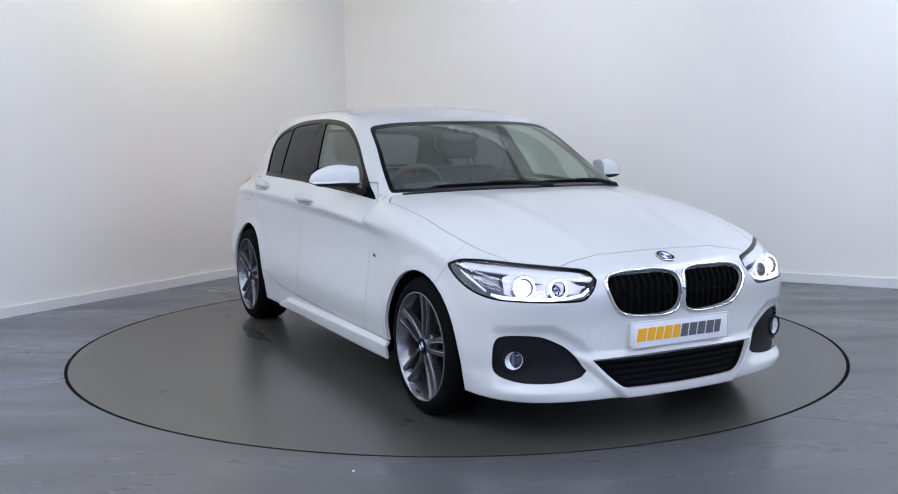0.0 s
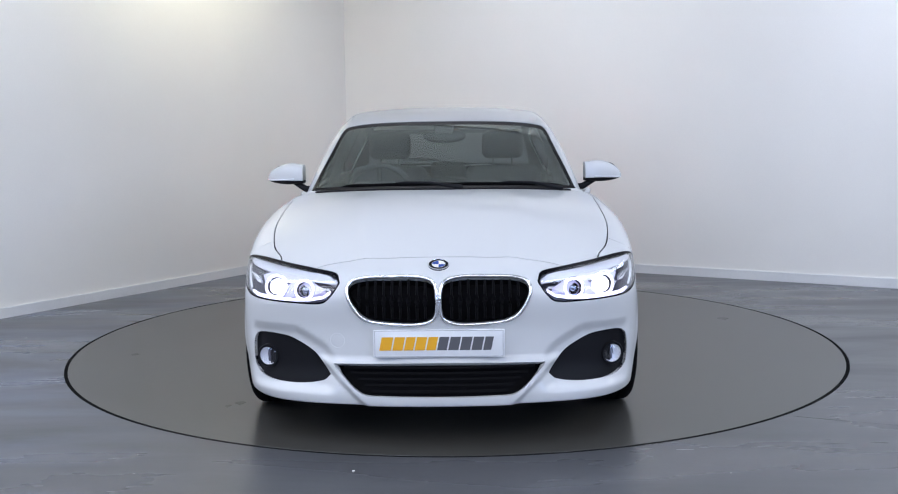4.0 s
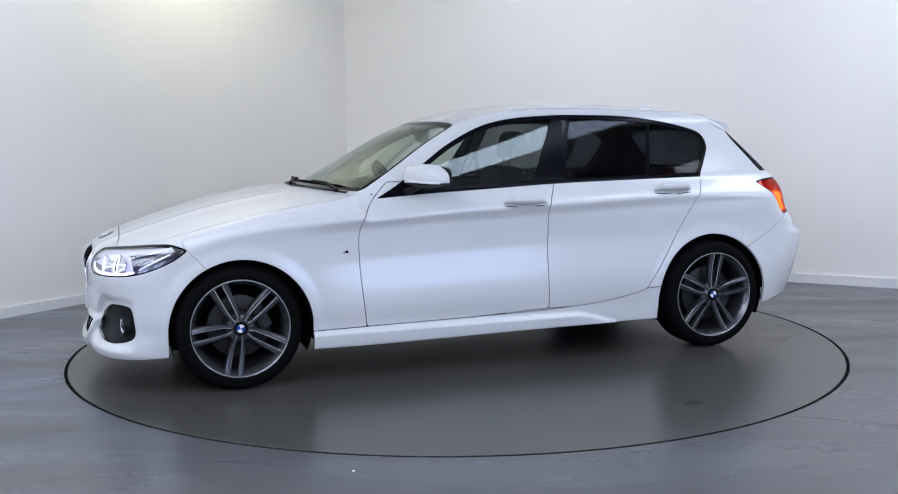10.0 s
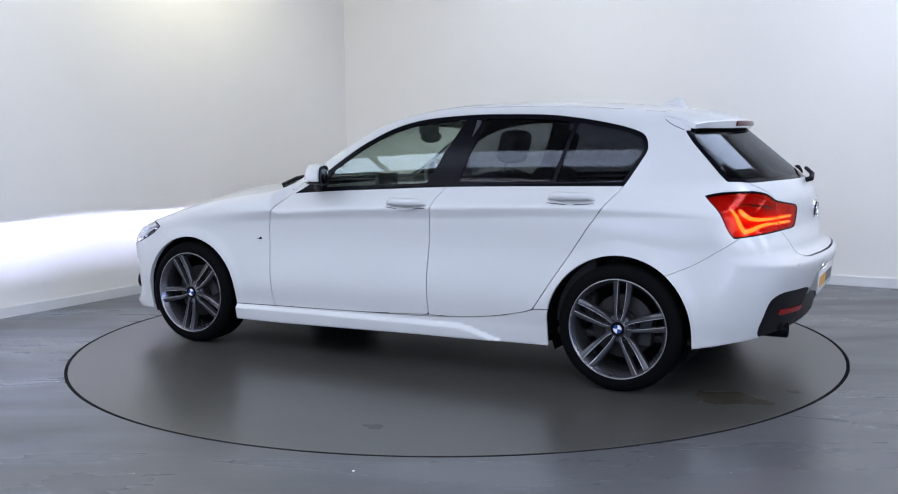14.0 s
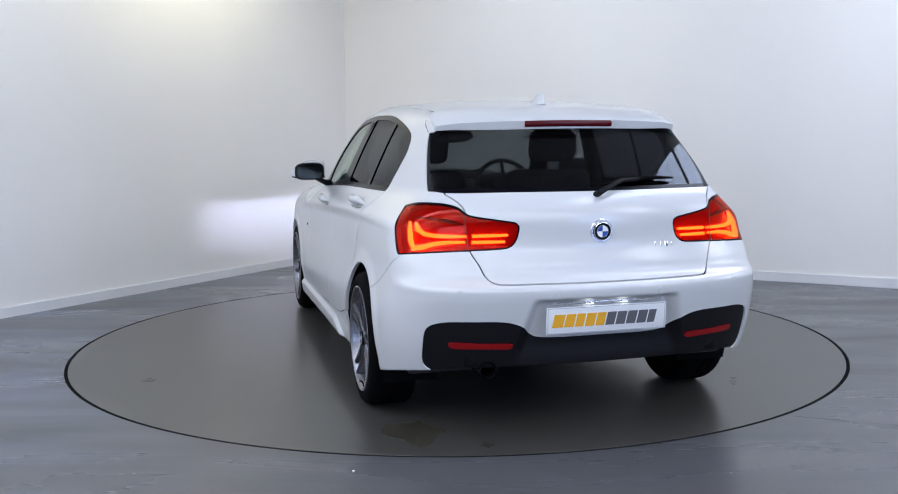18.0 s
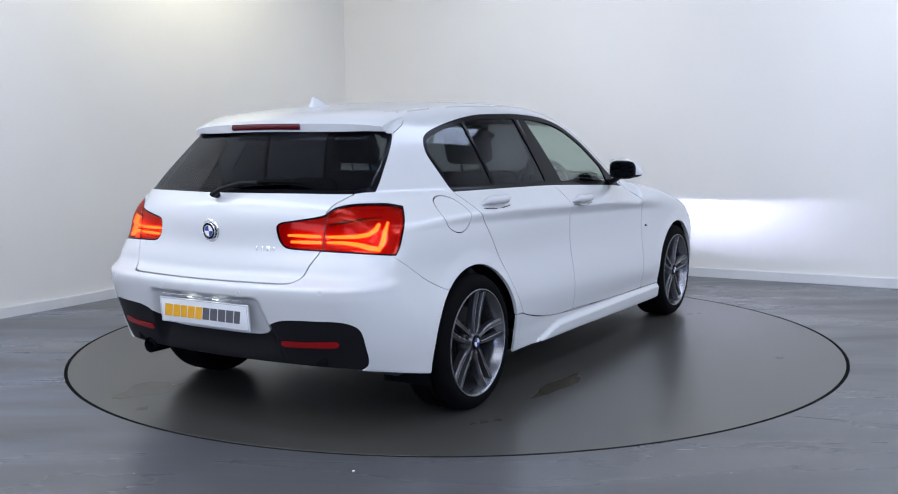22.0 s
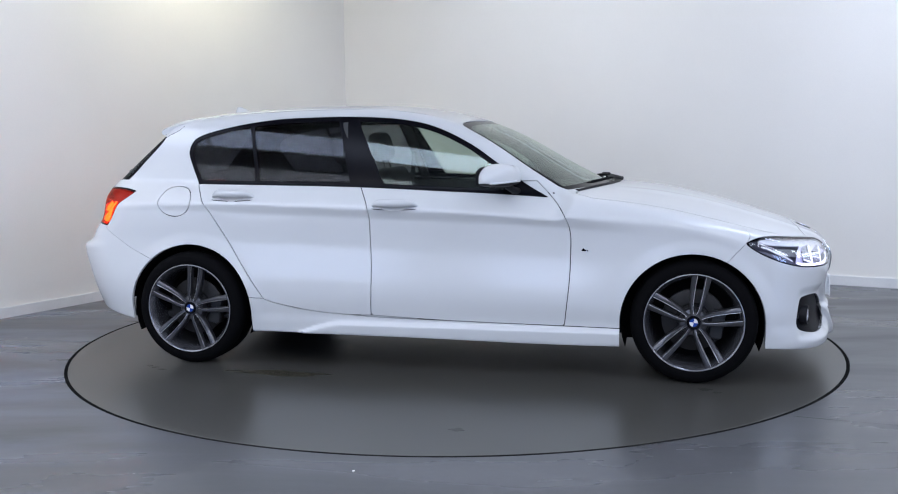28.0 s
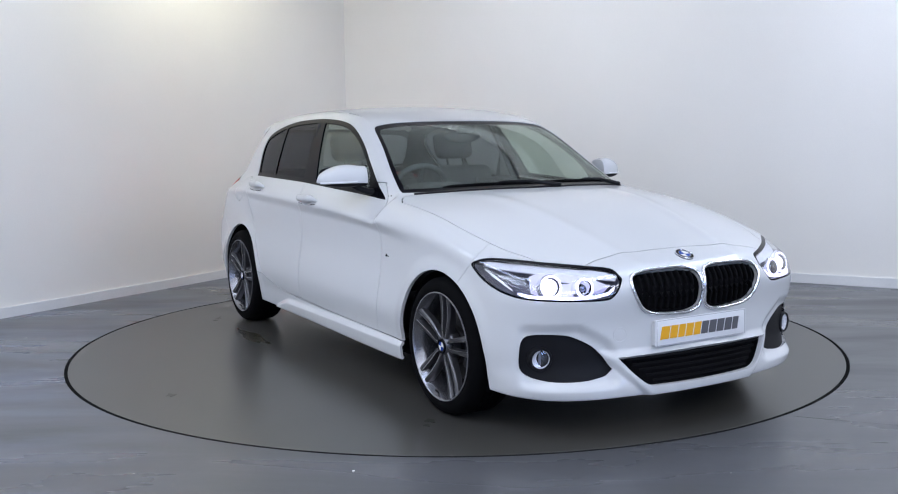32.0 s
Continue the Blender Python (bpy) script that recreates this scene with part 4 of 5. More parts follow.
for y in (-.075, .075):
    car_part("plate_lamp", moved(box(-.014, .014, -.005, .005, 0, .006, .002), facing((-2.122, y, .568), (-.3, 0, -1), Vector((1, 0, 0)))), material("plate lamp light", (.9, .9, .9), .4, emit=(.9, .95, 1.0), power=5.0), "small lit plate lamp")

# ---------------------------------------------------------------- kidney grilles
grille_hole, _ = cut(kidney_piece, inside(KIDNEY, *flat(kidney_piece)[1:]) + .006)
for side in (1, -1):
    edge = [on_front(side * y, zz) for y, zz in (*KIDNEY, KIDNEY[0])]
    car_part("grille_frame", tube([q + Vector((.003, 0, 0)) for q in edge], .0078, 10, 1.0, False), CHROME, "chrome kidney grille frame")
    placed(shell("grille_backing", grille_hole, DARK, car, "black grille backing", deep=-.03, offset=-.045, side=side))
    ys = [.052 + .033 * i for i in range(9)]
    for y in ys:
        zs = [zz for zz in np.arange(.49, .69, .004) if inside(KIDNEY, np.array([y]), np.array([zz]))[0] < -.016]
        if zs:
            p0, p1 = on_front(y, zs[0]), on_front(y, zs[-1])
            pts = [on_front(y, zs[0] + (zs[-1] - zs[0]) * k / 6) for k in range(7)]
            bar = tube([Vector((q.x - .012, side * y, q.z)) for q in pts], .0055, 6, 2.2)
            car_part("grille_bar", bar, DARK, "black grille bar")

# ---------------------------------------------------------------- lower intake and fog lamp inserts
placed(shell("intake_backing", intake_piece, DARK, car, "black lower intake", deep=-.03, offset=-.055))
for k in range(5):
    zz = .226 + .023 * k
    half = .27 + .028 * k
    pts = [Vector((on_front(y, zz).x - .022, y, zz)) for y in np.linspace(-half, half, 15)]
    car_part("intake_slat", tube(pts, .004, 6, 1.6), DARK, "black intake slat")
for side in (1, -1):
    placed(shell("fog_insert", fog_piece, BLACK, car, "black fog lamp insert", deep=-.014, offset=-.014, side=side))
    p = on_front(side * .712, .337)
    n = (outward(p) + Vector((1.2, 0, 0))).normalized()
    m = facing(p - n * .006, n)
    fog = car_part("fog_lamp", moved(lathe([(.044, -.03), (.044, .004), (.040, .008), (.036, .004), (.034, -.006), (.012, -.014), (.003, -.014)], 32, "Z"), m), BRIGHT, "round chrome fog lamp")
    part("bezel", moved(lathe([(.049, -.028), (.049, .006), (.046, .011), (.0375, .0105), (.0375, .0085), (.046, -.028)], 32, "Z", True), m), BLACK, fog)
    part("lens", moved(lathe([(.0405, .006), (.030, .010), (.015, .012), (.003, .0125), (.003, .0105), (.015, .010), (.030, .008), (.0405, .004)], 32, "Z", True), m), LENS, fog).visible_shadow = False
    part("reflector_fin", moved(box(-.005, .005, -.026, .026, -.016, -.002, .002), m), HOUSE, fog)

# ---------------------------------------------------------------- headlamps
def ribbon(pts, wide, thick, side, lean=0.0):
    """A flat band along (h, z) places just under the lamp's cover, wide metres high and thick deep."""
    rows = []
    bm = bmesh.new()
    for k, (h, zz) in enumerate(pts):
        w = wide[k] if isinstance(wide, (list, tuple)) else wide
        q0, q1 = on_front_corner(h, zz - w / 2, side), on_front_corner(h, zz + w / 2, side)
        n0, n1 = outward(q0), outward(q1)
        rows.append([bm.verts.new(v) for v in (q0 - n0 * (.012 + lean), q1 - n1 * .012, q1 - n1 * (.012 + thick), q0 - n0 * (.012 + lean + thick))])
    for a, b in zip(rows, rows[1:]):
        for i in range(4):
            bm.faces.new((a[i], a[(i + 1) % 4], b[(i + 1) % 4], b[i]))
    bm.faces.new(rows[0]), bm.faces.new(rows[-1])
    bmesh.ops.recalc_face_normals(bm, faces=bm.faces[:])
    return bm


for side in (1, -1):
    lamp = placed(shell("headlamp", head_piece, HOUSE, car, "lit headlamp with twin light rings", deep=-.080, offset=-.084, side=side))
    x, a, z = flat(head_piece)
    d = inside(HEADLAMP, a - x, z)
    lens_piece, seal = cut(head_piece, d + .007)
    shell("lens", lens_piece, LENS, lamp, "clear lamp cover", deep=.003, offset=-.003, side=side, solid=True).visible_shadow = False
    shell("seal", seal, GLOSS, lamp, "black lamp edge", deep=.012, offset=-.002, side=side)
    # pale brow under the upper edge, glowing sole along the lower edge, chrome wing at the outer end
    part("brow", ribbon([(-1.635, .661), (-1.57, .675), (-1.50, .682), (-1.36, .694), (-1.20, .707), (-1.05, .716), (-.93, .717), (-.86, .710)], [.010, .020, .022, .026, .027, .028, .026, .012], .006, side, .010), BROW, lamp, "pale silver lamp brow", smooth=False)
    part("lower_light", ribbon([(-1.630, .622), (-1.60, .600), (-1.53, .588), (-1.44, .586), (-1.30, .588), (-1.17, .592), (-1.09, .604)], [.016, .014, .013, .014, .017, .016, .008], .006, side), RING, lamp, "glowing lower light strip", smooth=False)
    part("side_light", ribbon([(-1.055, .616), (-1.0, .640), (-.93, .668), (-.87, .690)], [.006, .011, .012, .006], .006, side), PLATE, lamp, "pale edge of the lamp bowl", smooth=False)
    part("reflector_wing", ribbon([(-1.13, .657), (-1.06, .660), (-1.0, .664), (-.95, .672)], [.022, .030, .022, .008], .006, side, .02), CHROME, lamp, "chrome reflector wing", smooth=False)
    for h, zz, r, lit in ((-1.285, .645, .047, True), (-1.475, .636, .041, False)):
        q = on_front_corner(h, zz, side)
        n = (outward(q) + Vector((2.2, 0, .15))).normalized()
        c = q - outward(q) * .030
        m = facing(c, n)
        part("light_ring", moved(lathe([(r, -.004), (r, .004), (r - .003, .007), (r - .009, .005), (r - .009, -.004)], 40, "Z", True), m), RING, lamp, "glowing light ring")
        part("ring_wall", moved(lathe([(r + .004, -.030), (r + .004, .002), (r + .001, .003), (r + .0005, -.030)], 40, "Z", True), m), CHROME, lamp, "chrome wall round the light ring")
        tunnel = part("projector", moved(lathe([(r - .0100, .004), (r - .0115, .001), (r - .0130, -.030), (.001, -.032), (.001, -.035), (r - .0095, -.035)], 40, "Z", True), m), GLOSS, lamp, "deep black projector tunnel")
        if lit:
            part("lit_lens", moved(lathe([(r * .66, -.010), (r * .5, -.003), (r * .25, .002), (.002, .004)], 32, "Z"), m), BULB, tunnel, "white glowing lens")
        else:
            part("dark_lens", moved(lathe([(r * .60, -.022), (r * .5, -.014), (r * .25, -.008), (.002, -.006)], 32, "Z"), m), MIRROR, tunnel, "dark glassy lens")
    q = on_front_corner(-1.59, .640, side)
    part("inner_reflector", moved(box(-.020, .020, -.005, .005, -.004, .003, .002), facing(q - outward(q) * .030, outward(q))), BROW, lamp, "small chrome inner reflector")
    # glowing band added behind the rings; its emission stands for the lamp's glare
    part("glow_bowl", ribbon([(-1.60, .622), (-1.50, .632), (-1.40, .638), (-1.30, .642), (-1.20, .645), (-1.15, .645)], [.020, .066, .084, .090, .090, .060], .004, side, .048), HALO, lamp, "lamp bowl with an added soft glow", smooth=False)
    # the dipped beam: a thin bright strip in a hood that shuts off its upper half and lets it fade below and to the sides
    q = on_front_corner(-1.385, .640, side)
    o = Vector((q.x - .045, q.y, .640))
    hood = [box(o.x - .003, o.x + .032, o.y - .008, o.y + .008, .6412, .6424), box(o.x - .003, o.x + .0034, o.y - .008, o.y + .008, .6390, .6398), box(o.x - .006, o.x - .003, o.y - .008, o.y + .008, .6390, .6424)]
    hood += [box(o.x - .003, o.x + .009, o.y + k * .0056 - .0006, o.y + k * .0056 + .0006, .6390, .6424) for k in (1, -1)]
    part("beam_hood", joined(*hood), GLOSS, lamp, "black beam hood", smooth=False)
    strip = bmesh.new()
    strip.faces.new([strip.verts.new(v) for v in ((o.x, o.y - .0045, .6401), (o.x, o.y + .0045, .6401), (o.x, o.y + .0045, .6411), (o.x, o.y - .0045, .6411))])
    me = bpy.data.meshes.new("beam_strip")
    strip.normal_update()
    strip.to_mesh(me)
    strip.free()
    me.materials.append(BEAM)
    new("beam_strip", me).parent = lamp

# ---------------------------------------------------------------- tail lamps
for side in (1, -1):
    lamp = placed(shell("tail_lamp", tail_piece, REDBODY, car, "red tail lamp with lit amber-red light guides", deep=-.034, offset=-.036, side=side))
    x, a, z = flat(tail_piece)
    lens_piece, seal = cut(tail_piece, inside(TAILLAMP, a + x, z) + .007)
    inner_lens, outer_lens = cut(lens_piece, flat(lens_piece)[1] + flat(lens_piece)[0] + 1.446)
    shell("lens", outer_lens, REDLENS, lamp, "red outer lamp cover", deep=.003, offset=-.002, side=side, solid=True).visible_shadow = False
    shell("lens", inner_lens, REDLENS, lamp, "red inner lamp cover on the tailgate", deep=.003, offset=-.002, side=side, solid=True).visible_shadow = False
    shell("seal", seal, GLOSS, lamp, "dark lamp edge", deep=.010, offset=-.001, side=side)
    for pts, r in ((((-1.425, .833), (-1.34, .834), (-1.26, .836), (-1.185, .844), (-1.138, .864), (-1.112, .892)), [.006, .009, .010, .011, .012, .008]),
                   (((-1.42, .812), (-1.33, .812), (-1.25, .806), (-1.19, .795), (-1.125, .788), (-1.098, .812), (-1.080, .855), (-1.055, .898)), [.006, .009, .011, .013, .013, .012, .010, .005]),
                   (((-1.635, .836), (-1.55, .835), (-1.455, .834)), [.006, .008, .008]), (((-1.62, .811), (-1.55, .811), (-1.455, .811)), [.006, .008, .008])):
        path = [on_rear_corner(h, zz, side) for h, zz in pts]
        part("light_guide", tube([q - outward(q) * .020 for q in path], r, 8, .8), REDGLOW, lamp, "glowing light guide")
    divider = [on_rear_corner(h, zz, side) for h, zz in ((-1.400, .925), (-1.412, .900), (-1.428, .840), (-1.440, .776))]
    part("lens_divider", tube([q - outward(q) * .001 for q in divider], .0022, 6), RIDGE, lamp, "dark joint between the lamp halves")
    ridge = [on_rear_corner(h, zz, side) for h, zz in ((-1.10, .912), (-1.22, .905), (-1.32, .895), (-1.405, .880))]
    part("lens_ridge", tube([q - outward(q) * .012 for q in ridge], [.004, .010, .011, .006], 6, .9), RIDGE, lamp, "dark upper lamp chamber")

# ---------------------------------------------------------------- rear reflectors, exhaust, sensors, small marks
for side in (1, -1):
    placed(shell("rear_reflector", diff_marks, REDMARK, car, "long red reflector", deep=.006, offset=.001, side=side))
m = Matrix.Translation((-1.985, .468, .292)) @ pose(0, 0, 0, 0, -90, 0)
car_part("exhaust_pipe", moved(lathe([(.036, -.12), (.036, .03), (.033, .034), (.030, .03), (.030, -.12)], 28, "Z"), m), GLOSS, "short dark steel exhaust pipe")
for y, zz in ((.600, .622), (.225, .606), (-.225, .606), (-.600, .622)):
    p = on_rear(y, zz)
    n = outward(p)
    car_part("parking_sensor", moved(lathe([(.0125, -.002), (.0125, .0006), (.0105, .0014), (.0100, .0002), (.003, .0008)], 20, "Z"), facing(p, n)), PAINT, "small round parking sensor")
p = on_front(-.408, .425)
n = outward(p)
car_part("towing_cap", moved(lathe([(.031, -.002), (.031, .0005), (.0295, .0012), (.0285, .0002), (.01, .0008)], 36, "Z"), facing(p, n)), PAINT, "round white towing eye cap")
for i, (w0, hh) in enumerate(((.006, .020), (.006, .020), (.018, .020), (.006, .016))):
    y = -.246 - .027 * i
    p = on_rear(y, .780)
    car_part("badge_bar", moved(box(-w0 / 2, w0 / 2, -hh / 2, hh / 2, -.002, .003, .001), facing(p, outward(p))), CHROME, "small chrome badge bar")
for side in (1, -1):
    p = on_flank(.855, .660, side)
    badge = car_part("wing_badge", moved(prism([(-.017, -.006), (.017, -.006), (.015, .000), (.002, .001), (-.005, .008), (-.010, .008)] if side < 0 else [(.017, -.006), (.010, .008), (.005, .008), (-.002, .001), (-.015, .000), (-.017, -.006)], .003, facing(p, outward(p))), Matrix()), GLOSS, "small dark wing badge")
    part("badge_bar", moved(box(-.003, .003, -.005, .000, .0028, .0036), facing(p, outward(p)) @ Matrix.Translation((.010 if side < 0 else -.010, 0, 0))), CHROME, badge)

# ---------------------------------------------------------------- door handles
for side in (1, -1):
    for x0, x1, zz in ((-1.168, -.925, .920), (-.252, -.008, .878)):
        pts = []
        for k in range(15):
            t = k / 14
            q = on_flank(x0 + (x1 - x0) * t, zz - .004 * math.sin(math.pi * t), side)
            out = .034 * min(1, math.sin(math.pi * t) * 1.9) ** .8 - .004
            pts.append(q + outward(q) * out)
        rr = [.005 + .0125 * min(1, math.sin(math.pi * k / 14) * 1.7) for k in range(15)]
        handle = car_part("door_handle", tube(pts, rr, 12, 1.2), PAINT, "white door handle")
        q = on_flank((x0 + x1) / 2, zz, side)
        m = facing(q, outward(q))
        part("handle_cup", moved(lathe([(1, .0), (.92, .0035), (.75, .0008), (.2, .0004)], 32, "Z"), m @ Matrix.Diagonal((.080, .036, 1, 1))), PAINT, handle, "shallow handle cup")
        low = [on_flank(x0 + (x1 - x0) * k / 14, zz - .017 - .007 * math.sin(math.pi * k / 14), side) for k in range(15)]
        # a thin dark bar stands in for the shade below the handle
        part("handle_shade", tube([v + outward(v) * .001 for v in low], [.0010] + [.0022] * 13 + [.0010], 6), BLACK, handle, "thin dark bar for the shade under the handle")

# ---------------------------------------------------------------- door mirrors
def mirror_shell(side, grow=0.0, lower=None):
    bm = bmesh.new()
    rings = []
    n = 28
    for k in range(15):
        t = k / 14
        y = .780 + .218 * t
        s = math.sin(math.pi * min(1, .16 + .84 * t) ** 1.0) ** .42 if t < 1 else .12
        s = max(s, .12) if t > .5 else max(s, .86)
        ring = []
        for i in range(n):
            c, q = math.cos(2 * math.pi * i / n), math.sin(2 * math.pi * i / n)
            px = .465 - .09 * t + (.068 * s + grow) * (c ** .75 if c > 0 else -1.1 * abs(c) ** .5)
            pz = 1.016 - .010 * t * t + (.080 * s * (1 - .18 * t * t) + grow) * (q ** .7 if q > 0 else -.52 * abs(q) ** .5)
            ring.append(bm.verts.new((px, side * y, pz)))
        rings.append(ring)
    for a, b in zip(rings, rings[1:]):
        for i in range(n):
            bm.faces.new((a[i], a[(i + 1) % n], b[(i + 1) % n], b[i]))
    bm.faces.new(rings[0]), bm.faces.new(rings[-1])
    bmesh.ops.bisect_plane(bm, geom=bm.verts[:] + bm.edges[:] + bm.faces[:], plane_co=(.412, side * .78, 0), plane_no=(-1, side * -.413, 0), clear_outer=True)
    bmesh.ops.holes_fill(bm, edges=[e for e in bm.edges if e.is_boundary])
    if lower is not None:
        geom = bm.verts[:] + bm.edges[:] + bm.faces[:]
        r = bmesh.ops.bisect_plane(bm, geom=geom, plane_co=(0, 0, .998), plane_no=(0, 0, 1 if lower else -1), clear_outer=True)
        bmesh.ops.holes_fill(bm, edges=[e for e in bm.edges if e.is_boundary])
    return bm


for side in (1, -1):
    cap = car_part("door_mirror", mirror_shell(side, 0, False), PAINT, "white door mirror cap over a black foot")
    part("lower_shell", mirror_shell(side, -.001, True), BLACK, cap, "black lower mirror shell")
    part("stalk", tube([(.50, side * .715, .945), (.49, side * .77, .952), (.45, side * .83, .984)], [.026, .022, .018], 12, .8), BLACK, cap, "black mirror foot")
    part("mirror_glass", moved(prism([(.088 * math.copysign(abs(math.cos(t)) ** .6, math.cos(t)), .044 * math.copysign(abs(math.sin(t)) ** .6, math.sin(t))) for t in (2 * math.pi * i / 28 for i in range(28))], .004, facing((.366, side * .879, 1.026), (-1, side * -.413, 0))), Matrix()), MIRROR, cap, "mirror glass")
    part("mirror_surround", moved(prism([(.101 * math.copysign(abs(math.cos(t)) ** .6, math.cos(t)), .053 * math.copysign(abs(math.sin(t)) ** .6, math.sin(t))) for t in (2 * math.pi * i / 28 for i in range(28))], .010, facing((.374, side * .881, 1.026), (-1, side * -.413, 0))), Matrix()), BLACK, cap, "black mirror surround")
    part("indicator", tube([(.508, side * .83, 1.006), (.482, side * .90, 1.002), (.436, side * .968, .999), (.40, side * .990, .998)], .005, 8), PLATE, cap, "slim indicator strip")

# ---------------------------------------------------------------- roof spoiler, brake light, fin
def build_spoiler():
    bm = bmesh.new()
    rows = []
    for k in range(33):
        y = -.565 + 1.13 * k / 32
        yy = abs(y)
        tip = Vector((-1.715 + .42 * y * y, y, 1.303 - .045 * y * y - .10 * max(yy - .5, 0)))
        start = on_top(-1.50 + .25 * y * y, y)
        mid = (start + tip) / 2 + Vector((0, 0, .008))
        edge = .042 - .016 * (yy / .565) ** 4
        under = Vector((-1.60 + .44 * y * y, y, on_top(-1.62 + .44 * y * y, y).z - .02))
        rows.append([bm.verts.new(v) for v in (start - Vector((0, 0, .012)), start + Vector((0, 0, .002)), start.lerp(mid, .5) + Vector((0, 0, .004)), mid, mid.lerp(tip, .6) + Vector((0, 0, .002)), tip, tip + Vector((-.006, 0, -.006)), tip + Vector((.002, 0, -edge)), under)])
    for a, b in zip(rows, rows[1:]):
        for i in range(len(a)):
            j = (i + 1) % len(a)
            bm.faces.new((a[i], a[j], b[j], b[i]))
    bm.faces.new(rows[0]), bm.faces.new(rows[-1])
    return bm


spoiler = car_part("roof_spoiler", build_spoiler(), PAINT, "white roof spoiler over the rear window")
pts = [Vector((-1.7165 + .42 * y * y, y, 1.303 - .045 * y * y - .019)) for y in np.linspace(-.2, .2, 15)]
part("brake_light", tube(pts, .0115, 10, 1.25), BRAKE, spoiler, "long dark red brake light")


for side in (1, -1):
    seam = [on_top(-1.435, side * .47), on_top(-1.425, side * .53), on_flank(-1.440, 1.305, side), on_flank(-1.465, 1.283, side), on_flank(-1.500, 1.266, side), on_flank(-1.535, 1.250, side)]
    car_part("spoiler_seam", tube([v - outward(v) * .001 for v in seam], .0022, 6), GAP, "dark joint beside the roof spoiler")


def build_fin():
    bm = bmesh.new()
    rings = []
    for k in range(9):
        t = k / 8
        zz = on_top(-1.32, 0).z - .006 + .052 * t
        x0, x1 = -1.395 + .025 * t, -1.215 - .125 * t ** .8
        w = .030 * (1 - t) ** .6 + .004
        rings.append([bm.verts.new(((x0 + x1) / 2 + (x1 - x0) / 2 * math.cos(u), w * math.sin(u), zz - .012 * (1 - t) * 0)) for u in (2 * math.pi * i / 20 for i in range(20))])
    for a, b in zip(rings, rings[1:]):
        for i in range(20):
            bm.faces.new((a[i], a[(i + 1) % 20], b[(i + 1) % 20], b[i]))
    bm.faces.new(rings[-1])
    return bm


car_part("roof_aerial", build_fin(), PAINT, "white shark-fin aerial")

# ---------------------------------------------------------------- wipers
piv = on_rear(0, .992)
rear_wiper = car_part("rear_wiper", tube([piv + Vector((-.004, 0, 0)), piv + Vector((-.030, 0, .006)), piv + Vector((-.028, -.045, .030)), piv + Vector((.012, -.12, .055)), piv + Vector((.024, -.20, .056))], [.017, .016, .012, .011, .008], 10, .8), BLACK, "black rear wiper arm")
part("blade", tube([on_rear(y, zz) + Vector((-.010, 0, .008)) for y, zz in ((-.03, 1.020), (-.12, 1.035), (-.24, 1.043), (-.36, 1.040), (-.40, 1.038))], [.005, .009, .011, .008, .003], 8, .8), RUBBER, rear_wiper, "black wiper blade")
for y0, y1 in ((.62, .05), (.10, -.52)):
    pts = [on_top(.965 - .40 * y * y, y) + Vector((-.016, 0, .022)) for y in np.linspace(y0, y1, 12)]
    arm = car_part("front_wiper", tube(pts, [.004] + [.009] * 10 + [.004], 8, .9), RUBBER, "black windscreen wiper")
    part("wiper_arm", tube([on_top(1.0 - .40 * y0 * y0, y0) + Vector((.0, 0, .012)), pts[3] + Vector((.004, 0, .008)), pts[6] + Vector((.002, 0, .010))], [.012, .009, .006], 8), BLACK, arm, "black wiper arm")
pts = [on_top(.985 - .42 * y * y, y) + Vector((-.004, 0, .001)) for y in np.linspace(-.66, .66, 41)]
car_part("scuttle_panel", tube(pts, .018, 8, .35), BLACK, "black panel below the windscreen")


# ---------------------------------------------------------------- cabin
def cushion(x0, x1, y0, y1, z0, z1, r, m=None):
    return box(x0, x1, y0, y1, z0, z1, r, 4, m)


def build_seat(y):
    seat = placed(part("front_seat", cushion(-.34, .18, y - .25, y + .25, .34, .50, .05), CLOTH, car, "dark cloth front seat"))
    back = pose(-.33, y, .46, 0, -17, 0)
    part("backrest", cushion(-.07, .07, -.245, .245, 0, .60, .055, back), CLOTH, seat)
    part("headrest", cushion(-.05, .05, -.135, .135, .655, .835, .045, back), CLOTH, seat)
    for dy in (-.06, .06):
        part("headrest_post", tube([back @ Vector((0, dy, .57)), back @ Vector((0, dy, .68))], .007, 8), STEEL, seat)
    return seat


build_seat(.37)
build_seat(-.37)
bench = placed(part("rear_bench", cushion(-1.22, -.72, -.60, .60, .36, .52, .05), CLOTH, car, "dark cloth rear bench"))
lean = pose(-1.17, 0, .48, 0, -22, 0)
part("backrest", cushion(-.07, .07, -.60, .60, 0, .46, .05, lean), CLOTH, bench)
for y in (-.40, 0, .40):
    part("headrest", cushion(-.045, .045, -.13, .13, .47 if y else .45, .60 if y else .55, .04, lean), CLOTH, bench)
placed(part("parcel_shelf", cushion(-1.72, -1.38, -.60, .60, .90, .93, .01), CABIN, car, "dark parcel shelf"))
placed(part("boot_lining", box(-1.64, -1.615, -.66, .66, .40, .95, .01), CABIN, car, "dark boot lining"))
placed(part("cabin_floor", box(-1.75, .95, -.74, .74, .23, .27, .02), CABIN, car, "dark cabin floor"))
bm = bmesh.new()
rows = []
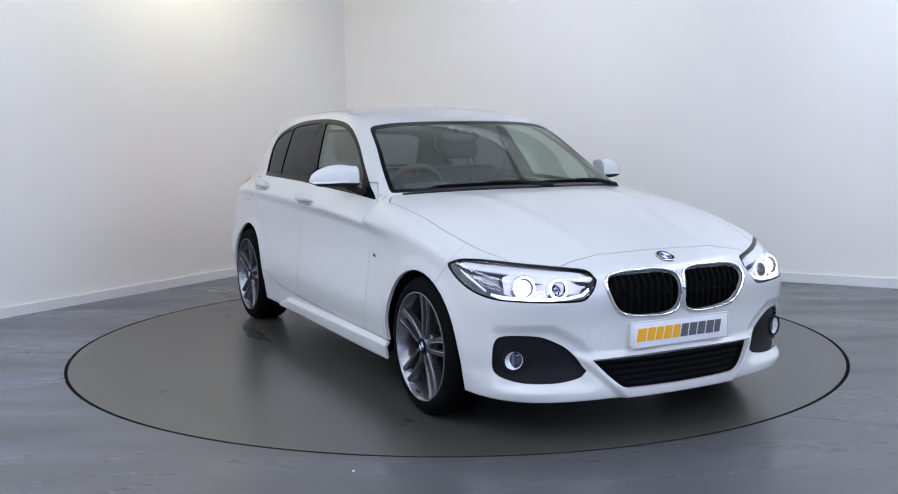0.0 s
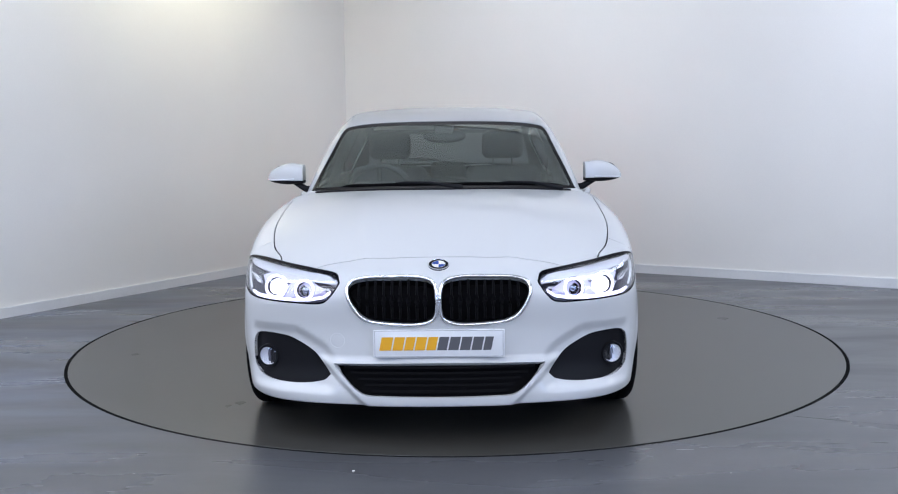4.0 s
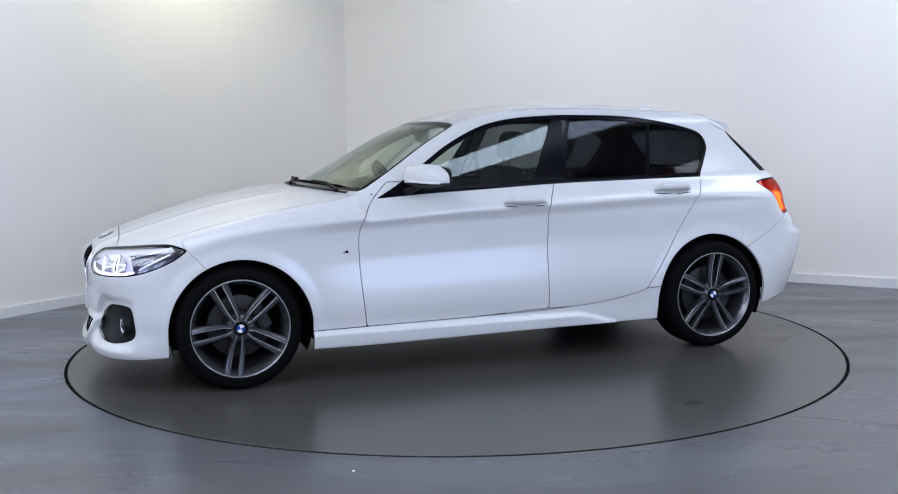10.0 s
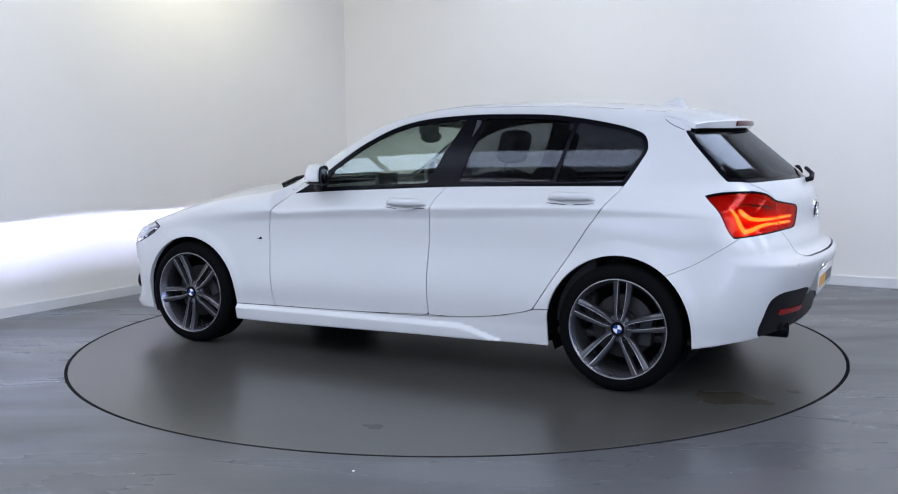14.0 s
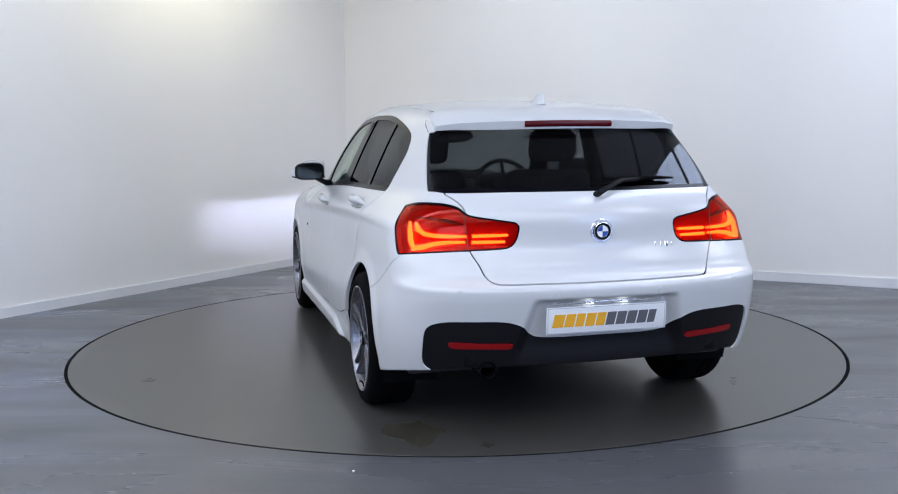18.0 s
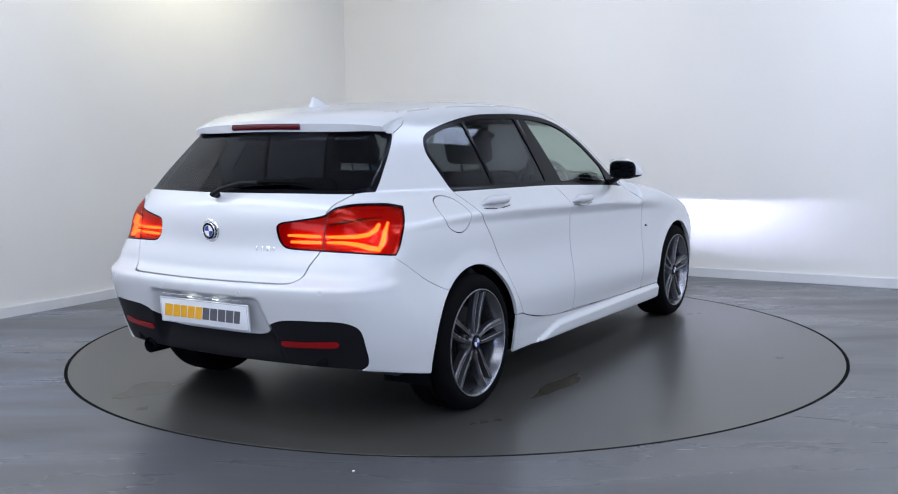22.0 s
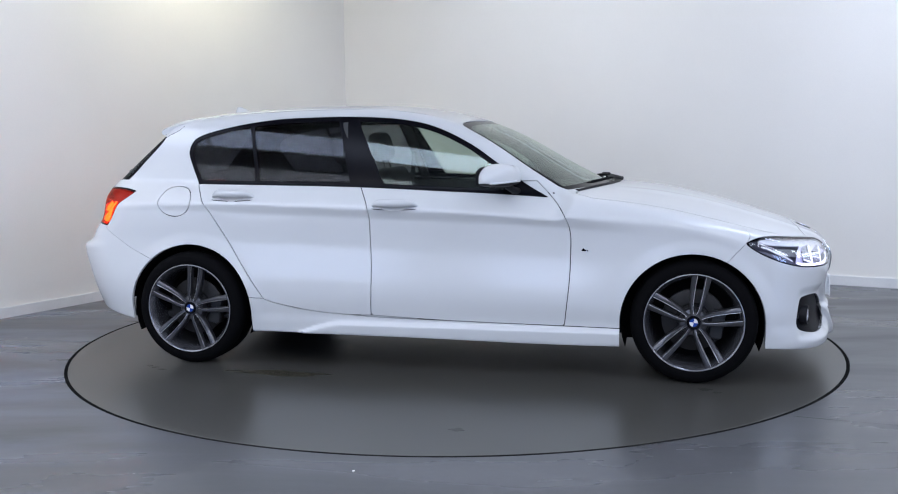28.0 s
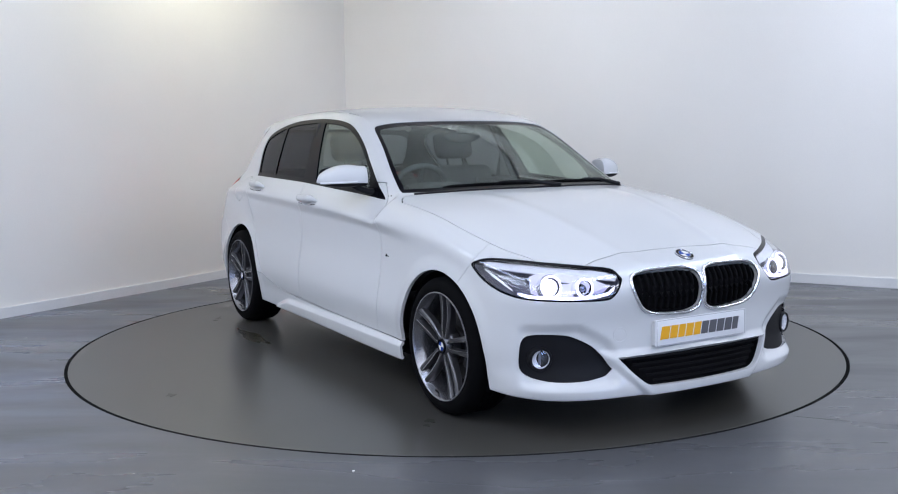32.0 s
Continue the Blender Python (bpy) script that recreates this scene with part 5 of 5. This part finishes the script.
for k in range(13):
    y = -.66 + 1.32 * k / 12
    fade = abs(y) / .66
    rows.append([bm.verts.new((x - .20 * fade ** 2, y, z)) for x, z in ((.93, .88), (.86, .935), (.72, .945), (.60, .945), (.52, .925), (.48, .88), (.50, .74), (.58, .58))])
for a, b in zip(rows, rows[1:]):
    for i in range(7):
        bm.faces.new((a[i], a[i + 1], b[i + 1], b[i]))
dash = placed(part("dashboard", bm, CABIN, car, "dark dashboard"))
part("instrument_hood", cushion(.44, .62, -.50, -.24, .90, .985, .03), CABIN, dash)
part("centre_screen", cushion(.49, .515, -.11, .13, .93, 1.005, .006), GLOSS, dash)
wheel_pose = pose(.30, -.37, .90, 0, -68, 0)
rim_points = [wheel_pose @ Vector((.185 * math.cos(t), .185 * math.sin(t), 0)) for t in (2 * math.pi * i / 40 for i in range(41))]
steer = placed(part("steering_wheel", tube(rim_points, .016, 10, 1.0, False), CABIN, car, "dark steering wheel"))
part("boss", moved(box(-.075, .075, -.085, .085, -.04, .02, .02), wheel_pose), CABIN, steer)
for t in (0, 180, 90):
    part("arm", tube([wheel_pose @ Vector((.05 * math.sin(radians(t + 90)), .05 * math.cos(radians(t + 90)), 0)), wheel_pose @ Vector((.182 * math.sin(radians(t + 90)), .182 * math.cos(radians(t + 90)), 0))], .014, 8), CABIN, steer)
part("column", tube([wheel_pose @ Vector((0, 0, -.02)), wheel_pose @ Vector((0, 0, -.24))], .035, 12), CABIN, steer)
oval = bmesh.new()
bmesh.ops.create_uvsphere(oval, u_segments=24, v_segments=14, radius=1, matrix=Matrix.Translation((.180, 0, 1.232)) @ Matrix.Diagonal((.026, .125, .040, 1)))
glassm = placed(part("interior_mirror", oval, CABIN, car, "dark oval interior mirror"))
part("mirror_stem", tube([(.185, 0, 1.24), (.20, 0, 1.28)], .012, 8), CABIN, glassm)
part("sensor_box", cushion(.15, .24, -.055, .055, 1.245, 1.300, .015, None), CABIN, glassm)
for side in (1, -1):
    placed(part("door_lining", cushion(-1.15, .70, side * .70 - .035, side * .70 + .035, .30, .945, .015), CABIN, car, "dark door lining"))
    placed(part("pillar_lining", tube([(-.33, side * .725, .93), (-.39, side * .67, 1.13), (-.44, side * .60, 1.31)], [.05, .045, .04], 8, .4), CABIN, car, "dark pillar lining"))
    placed(part("seat_belt", tube([(-.40, side * .66, 1.18), (-.42, side * .64, .9), (-.36, side * .62, .5)], .022, 6, .12), CABIN, car, "dark seat belt"))


# ---------------------------------------------------------------- what moves
TURN = [(0.0, -62.1), (0.5, -62.1), (1.0, -62.45), (1.5, -64.25), (2.0, -67.75), (2.5, -72.75), (3.0, -78.63)]


def motions():
    rows = [(t, pose(0, 0, 0, 0, 0, a)) for t, a in TURN]
    rows += [(float(t), pose(0, 0, 0, 0, 0, -43.411 - 11.7394 * t)) for t in range(4, 33)]
    walk(car, rows)
    walk(turntable, rows)


motions()
